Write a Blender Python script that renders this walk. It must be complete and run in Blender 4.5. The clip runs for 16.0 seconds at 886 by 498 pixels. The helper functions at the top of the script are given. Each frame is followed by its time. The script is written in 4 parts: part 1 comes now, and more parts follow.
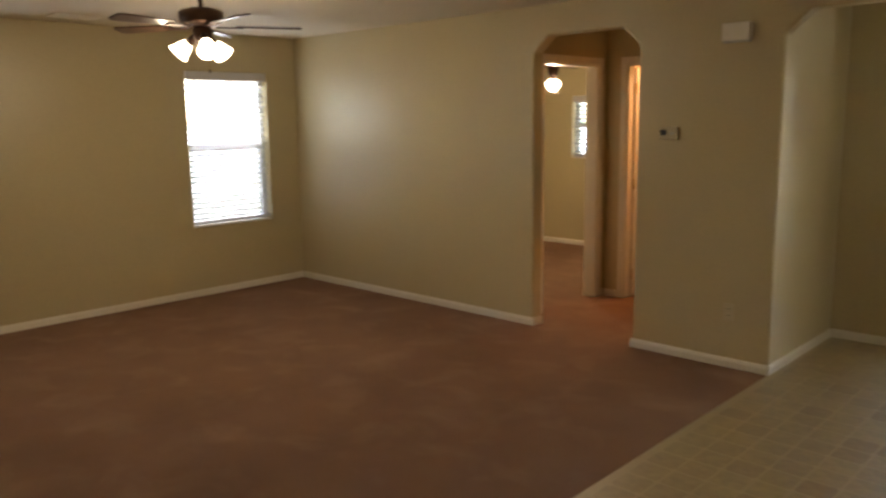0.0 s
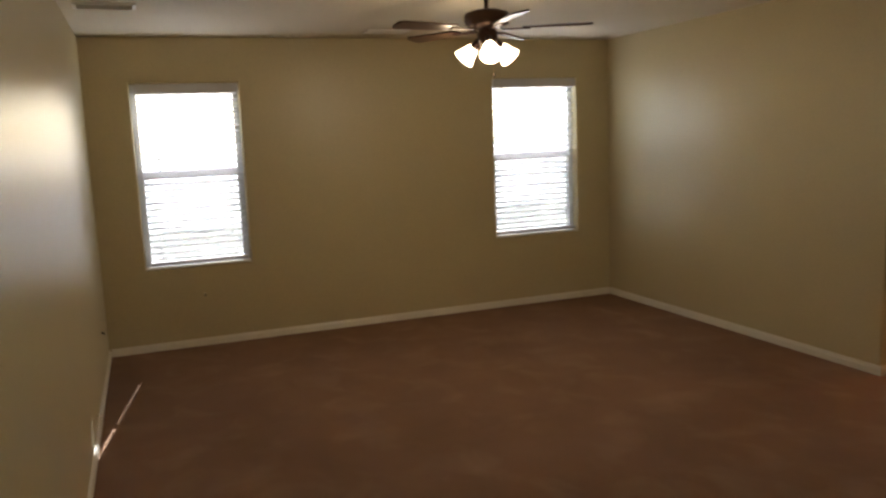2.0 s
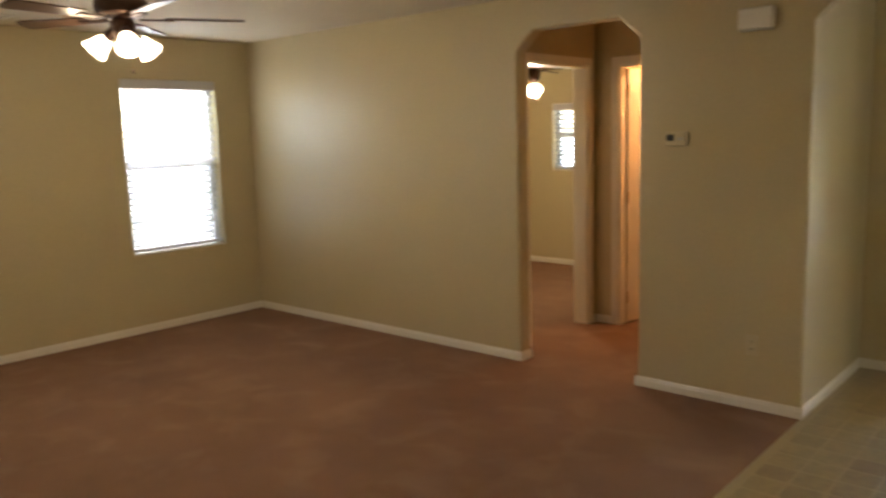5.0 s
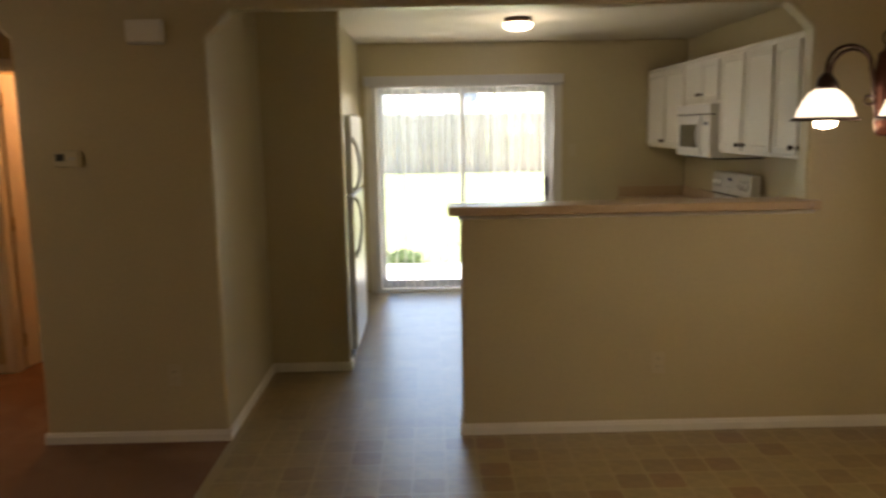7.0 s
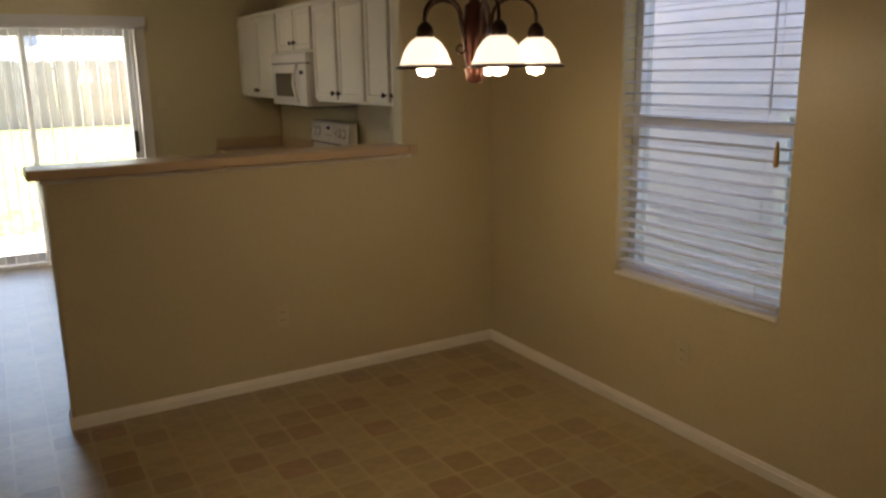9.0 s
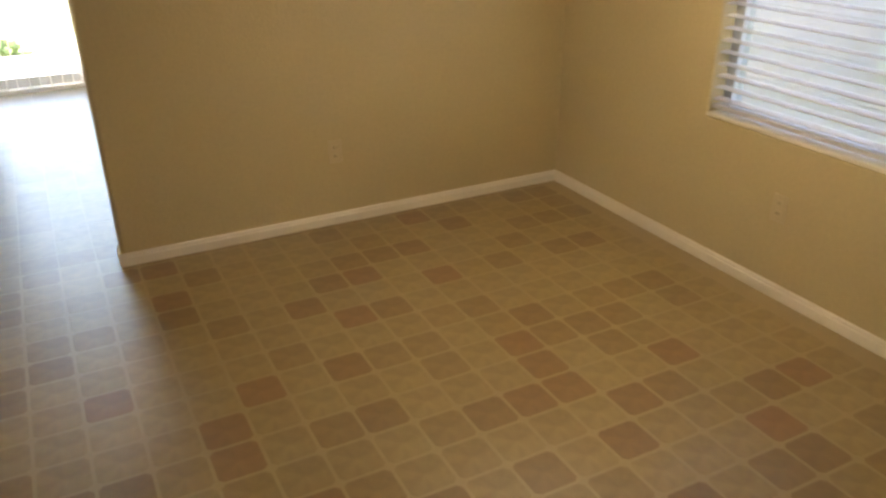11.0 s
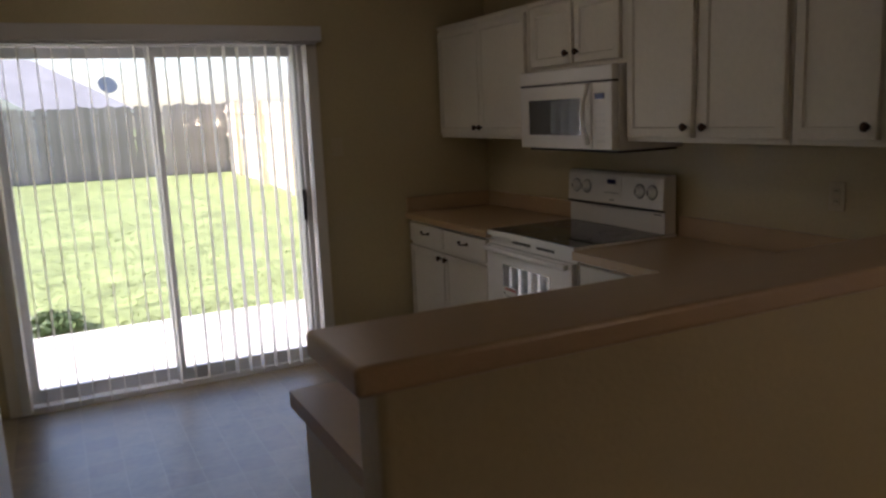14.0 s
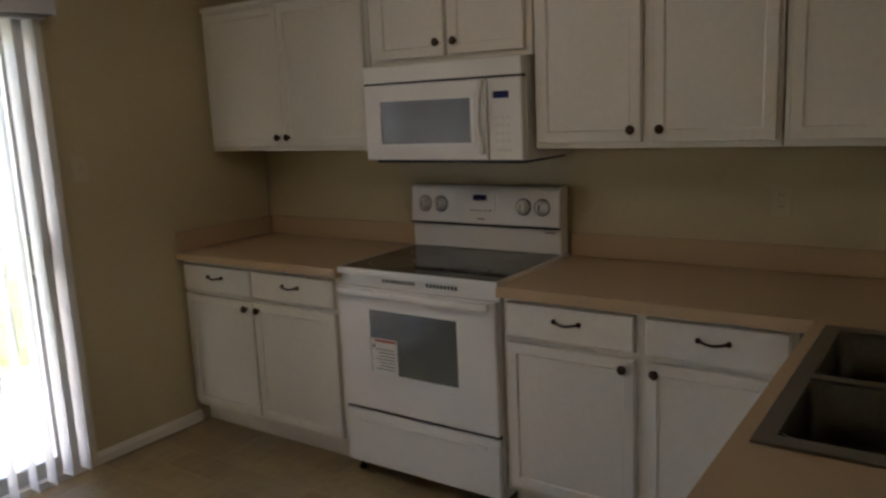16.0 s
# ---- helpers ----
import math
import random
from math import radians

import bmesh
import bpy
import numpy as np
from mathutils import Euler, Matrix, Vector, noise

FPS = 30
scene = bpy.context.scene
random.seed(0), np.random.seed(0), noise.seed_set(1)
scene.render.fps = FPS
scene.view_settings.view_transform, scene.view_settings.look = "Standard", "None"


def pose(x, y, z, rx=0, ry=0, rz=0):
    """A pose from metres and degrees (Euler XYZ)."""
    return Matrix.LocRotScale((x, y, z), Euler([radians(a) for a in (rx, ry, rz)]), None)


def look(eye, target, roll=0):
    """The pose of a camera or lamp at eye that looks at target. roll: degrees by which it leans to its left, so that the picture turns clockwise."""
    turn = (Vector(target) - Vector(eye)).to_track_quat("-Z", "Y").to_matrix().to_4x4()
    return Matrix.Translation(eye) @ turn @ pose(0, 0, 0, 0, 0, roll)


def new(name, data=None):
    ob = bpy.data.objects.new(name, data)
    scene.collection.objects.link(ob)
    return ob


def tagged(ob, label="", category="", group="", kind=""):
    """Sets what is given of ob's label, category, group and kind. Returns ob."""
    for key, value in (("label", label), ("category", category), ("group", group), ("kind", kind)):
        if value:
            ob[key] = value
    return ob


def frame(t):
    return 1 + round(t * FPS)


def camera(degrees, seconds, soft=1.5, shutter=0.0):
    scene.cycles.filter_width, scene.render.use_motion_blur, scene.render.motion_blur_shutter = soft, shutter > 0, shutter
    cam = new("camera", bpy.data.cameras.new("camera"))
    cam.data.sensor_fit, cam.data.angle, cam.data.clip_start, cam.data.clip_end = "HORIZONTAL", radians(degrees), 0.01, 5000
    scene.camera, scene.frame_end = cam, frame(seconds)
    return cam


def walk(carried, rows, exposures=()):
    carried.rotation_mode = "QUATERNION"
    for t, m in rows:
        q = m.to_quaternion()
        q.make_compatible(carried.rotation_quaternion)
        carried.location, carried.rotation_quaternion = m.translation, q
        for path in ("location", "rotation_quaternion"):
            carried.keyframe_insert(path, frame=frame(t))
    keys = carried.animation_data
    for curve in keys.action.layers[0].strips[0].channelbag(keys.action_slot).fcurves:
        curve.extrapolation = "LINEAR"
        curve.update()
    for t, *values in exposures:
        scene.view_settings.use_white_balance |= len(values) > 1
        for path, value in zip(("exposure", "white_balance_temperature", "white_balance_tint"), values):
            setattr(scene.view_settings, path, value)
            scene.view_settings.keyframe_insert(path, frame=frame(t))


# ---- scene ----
cam = camera(59.5, 16.0, soft=2.5, shutter=0.4)
EXPOSURES = [(0, 4.03, 6350, 13), (0.5, 4.05, 6100, 9), (1.0, 4.05, 6100, 9), (1.5, 4.0, 6150, 10), (2.0, 3.65, 6300, 13), (2.5, 3.43, 6300, 13),
             (3.2, 3.23, 6300, 14), (5.3, 4.4, 6200, 12), (6.0, 4.0, 6200, 13), (6.5, 3.58, 6650, 15), (7.0, 3.15, 6850, 18), (7.5, 2.9, 7000, 20),
             (8.5, 2.75, 7050, 21), (10.8, 4.0, 7300, 16), (11.3, 3.9, 7200, 16), (12.0, 3.3, 6950, 18), (12.5, 2.9, 6700, 20), (13.0, 2.42, 6350, 20),
             (13.5, 2.05, 6350, 23), (14.0, 1.64, 6250, 28), (14.5, 1.64, 6450, 28), (15.0, 1.6, 7150, 26), (15.5, 1.95, 6500, 25), (16.0, 2.5, 6150, 24)]
PATH = [
    (0, (-1.799, -4.707, 1.604), (-3.166, -3.285, 1.271), -0.9),
    (0.5, (-1.76, -4.567, 1.597), (-3.32, -3.359, 1.268), -1.2),
    (1, (-1.762, -4.426, 1.586), (-3.453, -3.407, 1.268), -1.7),
    (1.5, (-1.858, -4.27, 1.575), (-3.642, -3.418, 1.273), -2.2),
    (2, (-2.008, -4.136, 1.572), (-3.857, -3.43, 1.285), -2.4),
    (2.5, (-2.13, -4.069, 1.571), (-4.002, -3.424, 1.292), -2.4),
    (3, (-2.186, -4.06, 1.571), (-4.047, -3.384, 1.291), -2.3),
    (5.5, (-2.356, -4.179, 1.549), (-3.389, -2.493, 1.248), -1.5),
    (6, (-2.38, -4.078, 1.564), (-3.087, -2.232, 1.256), -1.2),
    (6.5, (-2.404, -3.976, 1.585), (-2.752, -2.031, 1.274), -1.0),
    (7, (-2.466, -3.893, 1.603), (-2.439, -1.917, 1.294), -1.0),
    (7.5, (-2.509, -3.822, 1.607), (-2.127, -1.887, 1.276), -1.6),
    (8, (-2.529, -3.787, 1.604), (-1.811, -1.954, 1.25), -1.7),
    (8.5, (-2.521, -3.763, 1.602), (-1.539, -2.06, 1.236), -1.5),
    (11, (-2.477, -3.392, 1.56), (-1.648, -1.792, 0.693), -0.3),
    (11.5, (-2.48, -3.182, 1.559), (-1.866, -1.414, 0.855), -1.0),
    (12, (-2.499, -2.841, 1.567), (-1.922, -0.99, 1.078), -1.7),
    (12.5, (-2.543, -2.433, 1.573), (-1.932, -0.566, 1.198), -0.9),
    (13, (-2.57, -1.977, 1.575), (-1.921, -0.119, 1.222), -1.2),
    (13.5, (-2.625, -1.518, 1.574), (-1.888, 0.308, 1.222), -1.7),
    (14, (-2.728, -1.049, 1.558), (-1.849, 0.713, 1.21), -2.4),
    (14.5, (-2.783, -0.58, 1.552), (-1.739, 1.09, 1.206), -3.0),
    (15, (-2.874, -0.197, 1.545), (-1.628, 1.33, 1.201), -3.0),
    (15.5, (-2.964, 0.112, 1.549), (-1.519, 1.45, 1.201), -3.0),
    (16, (-3.025, 0.361, 1.56), (-1.411, 1.488, 1.202), -2.6),
]
walk(cam, [(t, look(eye, target, roll)) for t, eye, target, roll in PATH], EXPOSURES)

# world and sun
SUN_TO = Vector((-0.85, 0.14, 0.66)).normalized()
world = bpy.data.worlds.new("world")
scene.world = world
world.use_nodes = True
wn = world.node_tree.nodes
sky = wn.new("ShaderNodeTexSky")
sky.sky_type, sky.sun_disc = "NISHITA", False
sky.sun_elevation = math.asin(SUN_TO.z)
sky.air_density, sky.dust_density, sky.ozone_density = 1.0, 1.6, 0.6
sky.sun_rotation = math.atan2(SUN_TO.x, SUN_TO.y)
wn["Background"].inputs["Strength"].default_value = 0.15
world.node_tree.links.new(sky.outputs[0], wn["Background"].inputs["Color"])
sun = new("sun", bpy.data.lights.new("sun", "SUN"))
sun.data.energy, sun.data.angle, sun.data.color = 5.0, radians(0.5), (1, 0.95, 0.87)
sun.matrix_world = look(SUN_TO * 40, (0, 0, 0))


# ---- materials ----
def material(name, colour, rough=0.6, metal=0.0, scale=40, vary=0.12, bump=0.1, bump_scale=None, blotch=1.5, coat=0.0, per_object=0.0):
    """Paint, wood, metal: two scales of colour variation and a fine relief."""
    m = bpy.data.materials.new(name)
    m.use_nodes = True
    n, l = m.node_tree.nodes, m.node_tree.links
    b = n["Principled BSDF"]
    b.inputs["Roughness"].default_value, b.inputs["Metallic"].default_value = rough, metal
    b.inputs["Coat Weight"].default_value = coat
    tc = n.new("ShaderNodeTexCoord")
    fine, big = n.new("ShaderNodeTexNoise"), n.new("ShaderNodeTexNoise")
    fine.inputs["Scale"].default_value, fine.inputs["Detail"].default_value = scale, 4
    big.inputs["Scale"].default_value, big.inputs["Detail"].default_value = blotch, 3
    add = n.new("ShaderNodeMath")
    add.operation = "ADD"
    for t in (fine, big):
        l.new(tc.outputs["Object"], t.inputs["Vector"])
    l.new(fine.outputs["Fac"], add.inputs[0])
    l.new(big.outputs["Fac"], add.inputs[1])
    ramp = n.new("ShaderNodeMapRange")
    ramp.inputs["From Min"].default_value, ramp.inputs["From Max"].default_value = 0.6, 1.4
    ramp.inputs["To Min"].default_value, ramp.inputs["To Max"].default_value = 1 - vary, 1 + vary
    l.new(add.outputs[0], ramp.inputs["Value"])
    value = ramp.outputs[0]
    if per_object:
        info, mr, mul = n.new("ShaderNodeObjectInfo"), n.new("ShaderNodeMapRange"), n.new("ShaderNodeMath")
        mr.inputs["To Min"].default_value, mr.inputs["To Max"].default_value = 1 - per_object, 1 + per_object
        mul.operation = "MULTIPLY"
        l.new(info.outputs["Random"], mr.inputs["Value"])
        l.new(mr.outputs[0], mul.inputs[0])
        l.new(value, mul.inputs[1])
        value = mul.outputs[0]
    mix = n.new("ShaderNodeMix")
    mix.data_type, mix.blend_type = "RGBA", "MULTIPLY"
    mix.inputs["Factor"].default_value = 1
    mix.inputs["A"].default_value = (*colour, 1)
    l.new(value, mix.inputs["B"])
    l.new(mix.outputs["Result"], b.inputs["Base Color"])
    if bump:
        bn, bp = n.new("ShaderNodeTexNoise"), n.new("ShaderNodeBump")
        bn.inputs["Scale"].default_value, bn.inputs["Detail"].default_value = bump_scale or scale, 3
        bp.inputs["Strength"].default_value, bp.inputs["Distance"].default_value = bump, 0.004
        l.new(tc.outputs["Object"], bn.inputs["Vector"])
        l.new(bn.outputs["Fac"], bp.inputs["Height"])
        l.new(bp.outputs["Normal"], b.inputs["Normal"])
    return m


def glow(name, colour, strength):
    m = bpy.data.materials.new(name)
    m.use_nodes = True
    b = m.node_tree.nodes["Principled BSDF"]
    b.inputs["Base Color"].default_value = (0.9, 0.88, 0.82, 1)
    b.inputs["Emission Color"].default_value = (*colour, 1)
    b.inputs["Emission Strength"].default_value = strength
    b.inputs["Roughness"].default_value = 0.3
    return m


WALL = material("tan_wall_paint", (0.555, 0.472, 0.283), 0.34, scale=55, vary=0.06, bump=0.4, bump_scale=75, blotch=0.8)
CEIL = material("ceiling_texture", (0.70, 0.635, 0.50), 0.75, scale=30, vary=0.06, bump=0.6, bump_scale=38)
TRIM = material("white_trim_paint", (0.8, 0.76, 0.68), 0.4, scale=60, vary=0.04, bump=0.05)
CARPET = material("brown_carpet", (0.25, 0.135, 0.075), 0.95, scale=140, vary=0.2, bump=1.0, bump_scale=300, blotch=2.0)
cn, cl_ = CARPET.node_tree.nodes, CARPET.node_tree.links
wear, wr, wm = cn.new("ShaderNodeTexNoise"), cn.new("ShaderNodeMapRange"), cn.new("ShaderNodeMix")
wear.inputs["Scale"].default_value, wear.inputs["Detail"].default_value, wear.inputs["Distortion"].default_value = 3.1, 7, 0.5
wr.inputs["From Min"].default_value, wr.inputs["From Max"].default_value = 0.5, 0.8
wm.data_type = "RGBA"
wm.inputs["A"].default_value, wm.inputs["B"].default_value = (0.235, 0.125, 0.068, 1), (0.31, 0.181, 0.107, 1)
cl_.new([q for q in cn if q.bl_idname == "ShaderNodeTexCoord"][0].outputs["Object"], wear.inputs["Vector"])
cl_.new(wear.outputs["Fac"], wr.inputs["Value"])
cl_.new(wr.outputs[0], wm.inputs["Factor"])
cl_.new(wm.outputs["Result"], [q for q in cn if q.bl_idname == "ShaderNodeMix" and q != wm][0].inputs["A"])
GROUT = material("pale_grout_lines", (0.375, 0.29, 0.148), 0.41, scale=30, vary=0.08, bump=0.05)
LAMINATE = material("tan_laminate", (0.52, 0.37, 0.22), 0.3, scale=260, vary=0.12, bump=0.03)
CABWHITE = material("white_cabinet_paint", (0.78, 0.74, 0.66), 0.42, scale=45, vary=0.05, bump=0.08)
ENAMEL = material("white_enamel", (0.82, 0.8, 0.77), 0.2, scale=20, vary=0.02, bump=0)
FRIDGE = material("pebbled_white_enamel", (0.78, 0.77, 0.74), 0.3, scale=90, vary=0.03, bump=0.25, bump_scale=420)
BRONZE = material("oil_bronze", (0.06, 0.032, 0.022), 0.4, metal=0.75, scale=80, vary=0.25, bump=0.08)
COPPERY = material("red_bronze", (0.1, 0.036, 0.024), 0.3, metal=0.7, scale=60, vary=0.25, bump=0.05)
BRASS = material("satin_brass", (0.5, 0.36, 0.15), 0.35, metal=1.0, scale=80, vary=0.1, bump=0.03)
BLACK = material("black_plastic", (0.02, 0.02, 0.022), 0.35, scale=60, vary=0.1, bump=0.04)
gb = GROUT.node_tree.nodes["Principled BSDF"]
gb.inputs["Specular IOR Level"].default_value, gb.inputs["Coat Weight"].default_value, gb.inputs["Coat Roughness"].default_value = 1.0, 0.6, 0.3
GLASSTOP = material("black_glass_top", (0.012, 0.012, 0.014), 0.06, scale=12, vary=0.2, bump=0)
OVENGLASS = material("dark_oven_glass", (0.055, 0.062, 0.05), 0.03, scale=8, vary=0.2, bump=0)
MWGLASS = material("grey_mesh_glass", (0.075, 0.075, 0.072), 0.03, scale=300, vary=0.2, bump=0)
for gm in (MWGLASS, OVENGLASS):
    gm.node_tree.nodes["Principled BSDF"].inputs["Specular IOR Level"].default_value = 1.0
for gm in (MWGLASS, OVENGLASS):
    gm.node_tree.nodes["Principled BSDF"].inputs["Coat Weight"].default_value = 0.6
RINGGREY = material("grey_print", (0.2, 0.2, 0.2), 0.4, scale=60, vary=0.05, bump=0)
KEYGREY = material("pale_grey_plastic", (0.5, 0.5, 0.49), 0.45, scale=60, vary=0.05, bump=0)
KEYPALE = material("faint_print", (0.68, 0.67, 0.65), 0.4, scale=60, vary=0.05, bump=0)
BOWLSTEEL = material("dull_steel_bowl", (0.15, 0.145, 0.14), 0.3, metal=0.9, scale=90, vary=0.2, bump=0.03)
HANDLEGREY = material("grey_handle_plastic", (0.28, 0.28, 0.28), 0.35, scale=60, vary=0.05, bump=0)
DISPLAY = material("blue_display", (0.03, 0.035, 0.13), 0.1, scale=30, vary=0.1, bump=0)
STEEL = material("brushed_steel", (0.42, 0.41, 0.4), 0.32, metal=1.0, scale=120, vary=0.12, bump=0.05)
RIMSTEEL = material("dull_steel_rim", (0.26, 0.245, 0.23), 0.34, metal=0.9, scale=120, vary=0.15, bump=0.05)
PLATE = material("ivory_plastic", (0.58, 0.505, 0.335), 0.4, scale=60, vary=0.04, bump=0)
PAPER = material("white_paper", (0.8, 0.79, 0.76), 0.8, scale=120, vary=0.05, bump=0.05)
RED = material("red_print", (0.45, 0.08, 0.06), 0.7, scale=120, vary=0.1, bump=0)
WALNUT = material("walnut_stain", (0.055, 0.028, 0.018), 0.28, scale=25, vary=0.35, bump=0.05)
VINYLWHITE = material("white_vinyl_frame", (0.8, 0.8, 0.8), 0.4, scale=40, vary=0.03, bump=0.02)
# also on the white vinyl windows, where its grey stands for their shade
ALU = material("pale_grey_frame", (0.62, 0.63, 0.64), 0.35, metal=0.3, scale=90, vary=0.06, bump=0.02)
LAWN = material("lawn", (0.225, 0.275, 0.105), 0.9, scale=7, vary=0.6, bump=1.0, bump_scale=40, blotch=1.6)
GRASS = material("grass_blades", (0.215, 0.265, 0.11), 0.7, scale=5, vary=0.4, bump=0, blotch=0.8)
LEAF = material("shrub_leaf", (0.1, 0.155, 0.06), 0.55, scale=7, vary=0.4, bump=0)
BARK = material("bark", (0.15, 0.1, 0.07), 0.9, scale=40, vary=0.3, bump=0.5)
CONCRETE = material("pale_concrete", (0.64, 0.62, 0.58), 0.85, scale=50, vary=0.12, bump=0.3)
GRAVEL = material("pale_gravel", (0.36, 0.35, 0.3), 0.9, scale=60, vary=0.3, bump=0.6)
FENCEGREY = material("weathered_grey_wood", (0.29, 0.265, 0.25), 0.85, scale=18, vary=0.25, bump=0.4, per_object=0.28)
FENCETAN = material("tan_fence_wood", (0.62, 0.52, 0.39), 0.8, scale=18, vary=0.12, bump=0.3, per_object=0.08)
ROOF = material("grey_shingle", (0.24, 0.24, 0.25), 0.9, scale=22, vary=0.3, bump=0.6)
SIDING = material("pale_siding", (0.74, 0.71, 0.77), 0.7, scale=20, vary=0.06, bump=0.05, per_object=0.05)
BLUEPANE = material("bluish_far_pane", (0.42, 0.45, 0.52), 0.12, scale=3, vary=0.2, bump=0)
GOLDTAG = material("gold_tassel", (0.5, 0.3, 0.1), 0.5, scale=90, vary=0.2, bump=0.1)
DISHGREY = material("dish_grey", (0.3, 0.31, 0.33), 0.5, scale=30, vary=0.08, bump=0)


def clear_pane(name, tint, gloss):
    """Thin flat glass: tinted see-through with a faint mirror."""
    m = bpy.data.materials.new(name)
    m.use_nodes = True
    n, l = m.node_tree.nodes, m.node_tree.links
    t, g, mix = n.new("ShaderNodeBsdfTransparent"), n.new("ShaderNodeBsdfGlossy"), n.new("ShaderNodeMixShader")
    t.inputs["Color"].default_value = (*tint, 1)
    g.inputs["Roughness"].default_value = 0.02
    mix.inputs["Fac"].default_value = gloss
    l.new(t.outputs[0], mix.inputs[1])
    l.new(g.outputs[0], mix.inputs[2])
    l.new(mix.outputs[0], n["Material Output"].inputs["Surface"])
    return m


def mesh_screen(name, share):
    """Fine dark insect mesh, seen as an even veil."""
    m = bpy.data.materials.new(name)
    m.use_nodes = True
    n, l = m.node_tree.nodes, m.node_tree.links
    b, t, mix = n["Principled BSDF"], n.new("ShaderNodeBsdfTransparent"), n.new("ShaderNodeMixShader")
    b.inputs["Base Color"].default_value, b.inputs["Roughness"].default_value = (0.06, 0.06, 0.065, 1), 0.8
    mix.inputs["Fac"].default_value = share
    l.new(t.outputs[0], mix.inputs[1])
    l.new(b.outputs[0], mix.inputs[2])
    l.new(mix.outputs[0], n["Material Output"].inputs["Surface"])
    return m


PANE = clear_pane("clear_door_glass", (0.93, 0.95, 0.94), 0.05)
TINTED = clear_pane("tinted_window_glass", (0.66, 0.68, 0.69), 0.06)
SCREEN = mesh_screen("insect_screen", 0.44)


def cloth_light(name, colour, share):
    """Thin white plastic that lets some light through."""
    m = bpy.data.materials.new(name)
    m.use_nodes = True
    n, l = m.node_tree.nodes, m.node_tree.links
    b = n["Principled BSDF"]
    b.inputs["Base Color"].default_value, b.inputs["Roughness"].default_value = (*colour, 1), 0.45
    t, mix, tc, no, mr = n.new("ShaderNodeBsdfTranslucent"), n.new("ShaderNodeMixShader"), n.new("ShaderNodeTexCoord"), n.new("ShaderNodeTexNoise"), n.new("ShaderNodeMapRange")
    t.inputs["Color"].default_value = (*colour, 1)
    no.inputs["Scale"].default_value = 6
    mr.inputs["To Min"].default_value, mr.inputs["To Max"].default_value = share * 0.8, share * 1.2
    l.new(tc.outputs["Object"], no.inputs["Vector"])
    l.new(no.outputs["Fac"], mr.inputs["Value"])
    l.new(mr.outputs[0], mix.inputs["Fac"])
    l.new(b.outputs[0], mix.inputs[1])
    l.new(t.outputs[0], mix.inputs[2])
    l.new(mix.outputs[0], n["Material Output"].inputs["Surface"])
    return m


BLINDWHITE = cloth_light("white_blind_slat", (0.6, 0.59, 0.61), 0.012)
VANE = cloth_light("white_vane", (0.8, 0.79, 0.76), 0.14)
SHADEGLASS = glow("lit_frosted_glass", (1, 0.8, 0.5), 0.9)
SHADEGLASS2 = glow("lit_alabaster_glass", (1, 0.85, 0.62), 0.2)
BULB = glow("glowing_bulb", (1, 0.85, 0.6), 3.0)


def tile_material(name, island):
    """Printed vinyl tiles: each one a little lighter, darker or redder, with mottling."""
    m = material(name, (1, 1, 1), 0.41, scale=26, vary=0.24, bump=0.05, blotch=9)
    m.node_tree.nodes["Principled BSDF"].inputs["Specular IOR Level"].default_value = 1.0
    m.node_tree.nodes["Principled BSDF"].inputs["Coat Weight"].default_value = 0.6
    m.node_tree.nodes["Principled BSDF"].inputs["Coat Roughness"].default_value = 0.3
    n, l = m.node_tree.nodes, m.node_tree.links
    src = n.new("ShaderNodeNewGeometry").outputs["Random Per Island"] if island else n.new("ShaderNodeObjectInfo").outputs["Random"]
    ramp = n.new("ShaderNodeValToRGB")
    ramp.color_ramp.elements[0].position, ramp.color_ramp.elements[0].color = 0.0, (0.262, 0.145, 0.062, 1)
    ramp.color_ramp.elements[1].position, ramp.color_ramp.elements[1].color = 1.0, (0.330, 0.250, 0.118, 1)
    for p, c in ((0.1, (0.225, 0.142, 0.058, 1)), (0.24, (0.262, 0.180, 0.076, 1)), (0.42, (0.302, 0.222, 0.100, 1)), (0.75, (0.318, 0.238, 0.108, 1))):
        e = ramp.color_ramp.elements.new(p)
        e.color = c
    if island:
        for e, c in zip(ramp.color_ramp.elements, ((0.270, 0.185, 0.086), (0.250, 0.172, 0.078), (0.275, 0.196, 0.088), (0.296, 0.216, 0.100), (0.306, 0.226, 0.104), (0.315, 0.235, 0.110))):
            e.color = (*c, 1)
    l.new(src, ramp.inputs["Fac"])
    mix = [q for q in n if q.bl_idname == "ShaderNodeMix"][0]
    l.new(ramp.outputs["Color"], mix.inputs["A"])
    return m


TILE = tile_material("vinyl_tile", False)
TILEREST = tile_material("vinyl_tile_rest", True)


# ---- mesh helpers ----
def part(name, bm, material, parent=None, label=""):
    me = bpy.data.meshes.new(name)
    bm.normal_update()
    bm.to_mesh(me)
    bm.free()
    me.materials.append(material)
    ob = new(name, me)
    if parent:
        ob.parent = parent
    if label:
        ob["label"] = label
    return ob


def thing(name, label, category, at=(0, 0, 0), rz=0, group="", kind=""):
    ob = new(name)
    ob.empty_display_size = 0.1
    ob.matrix_basis = pose(*at, 0, 0, rz)
    return tagged(ob, label, category, group, kind)


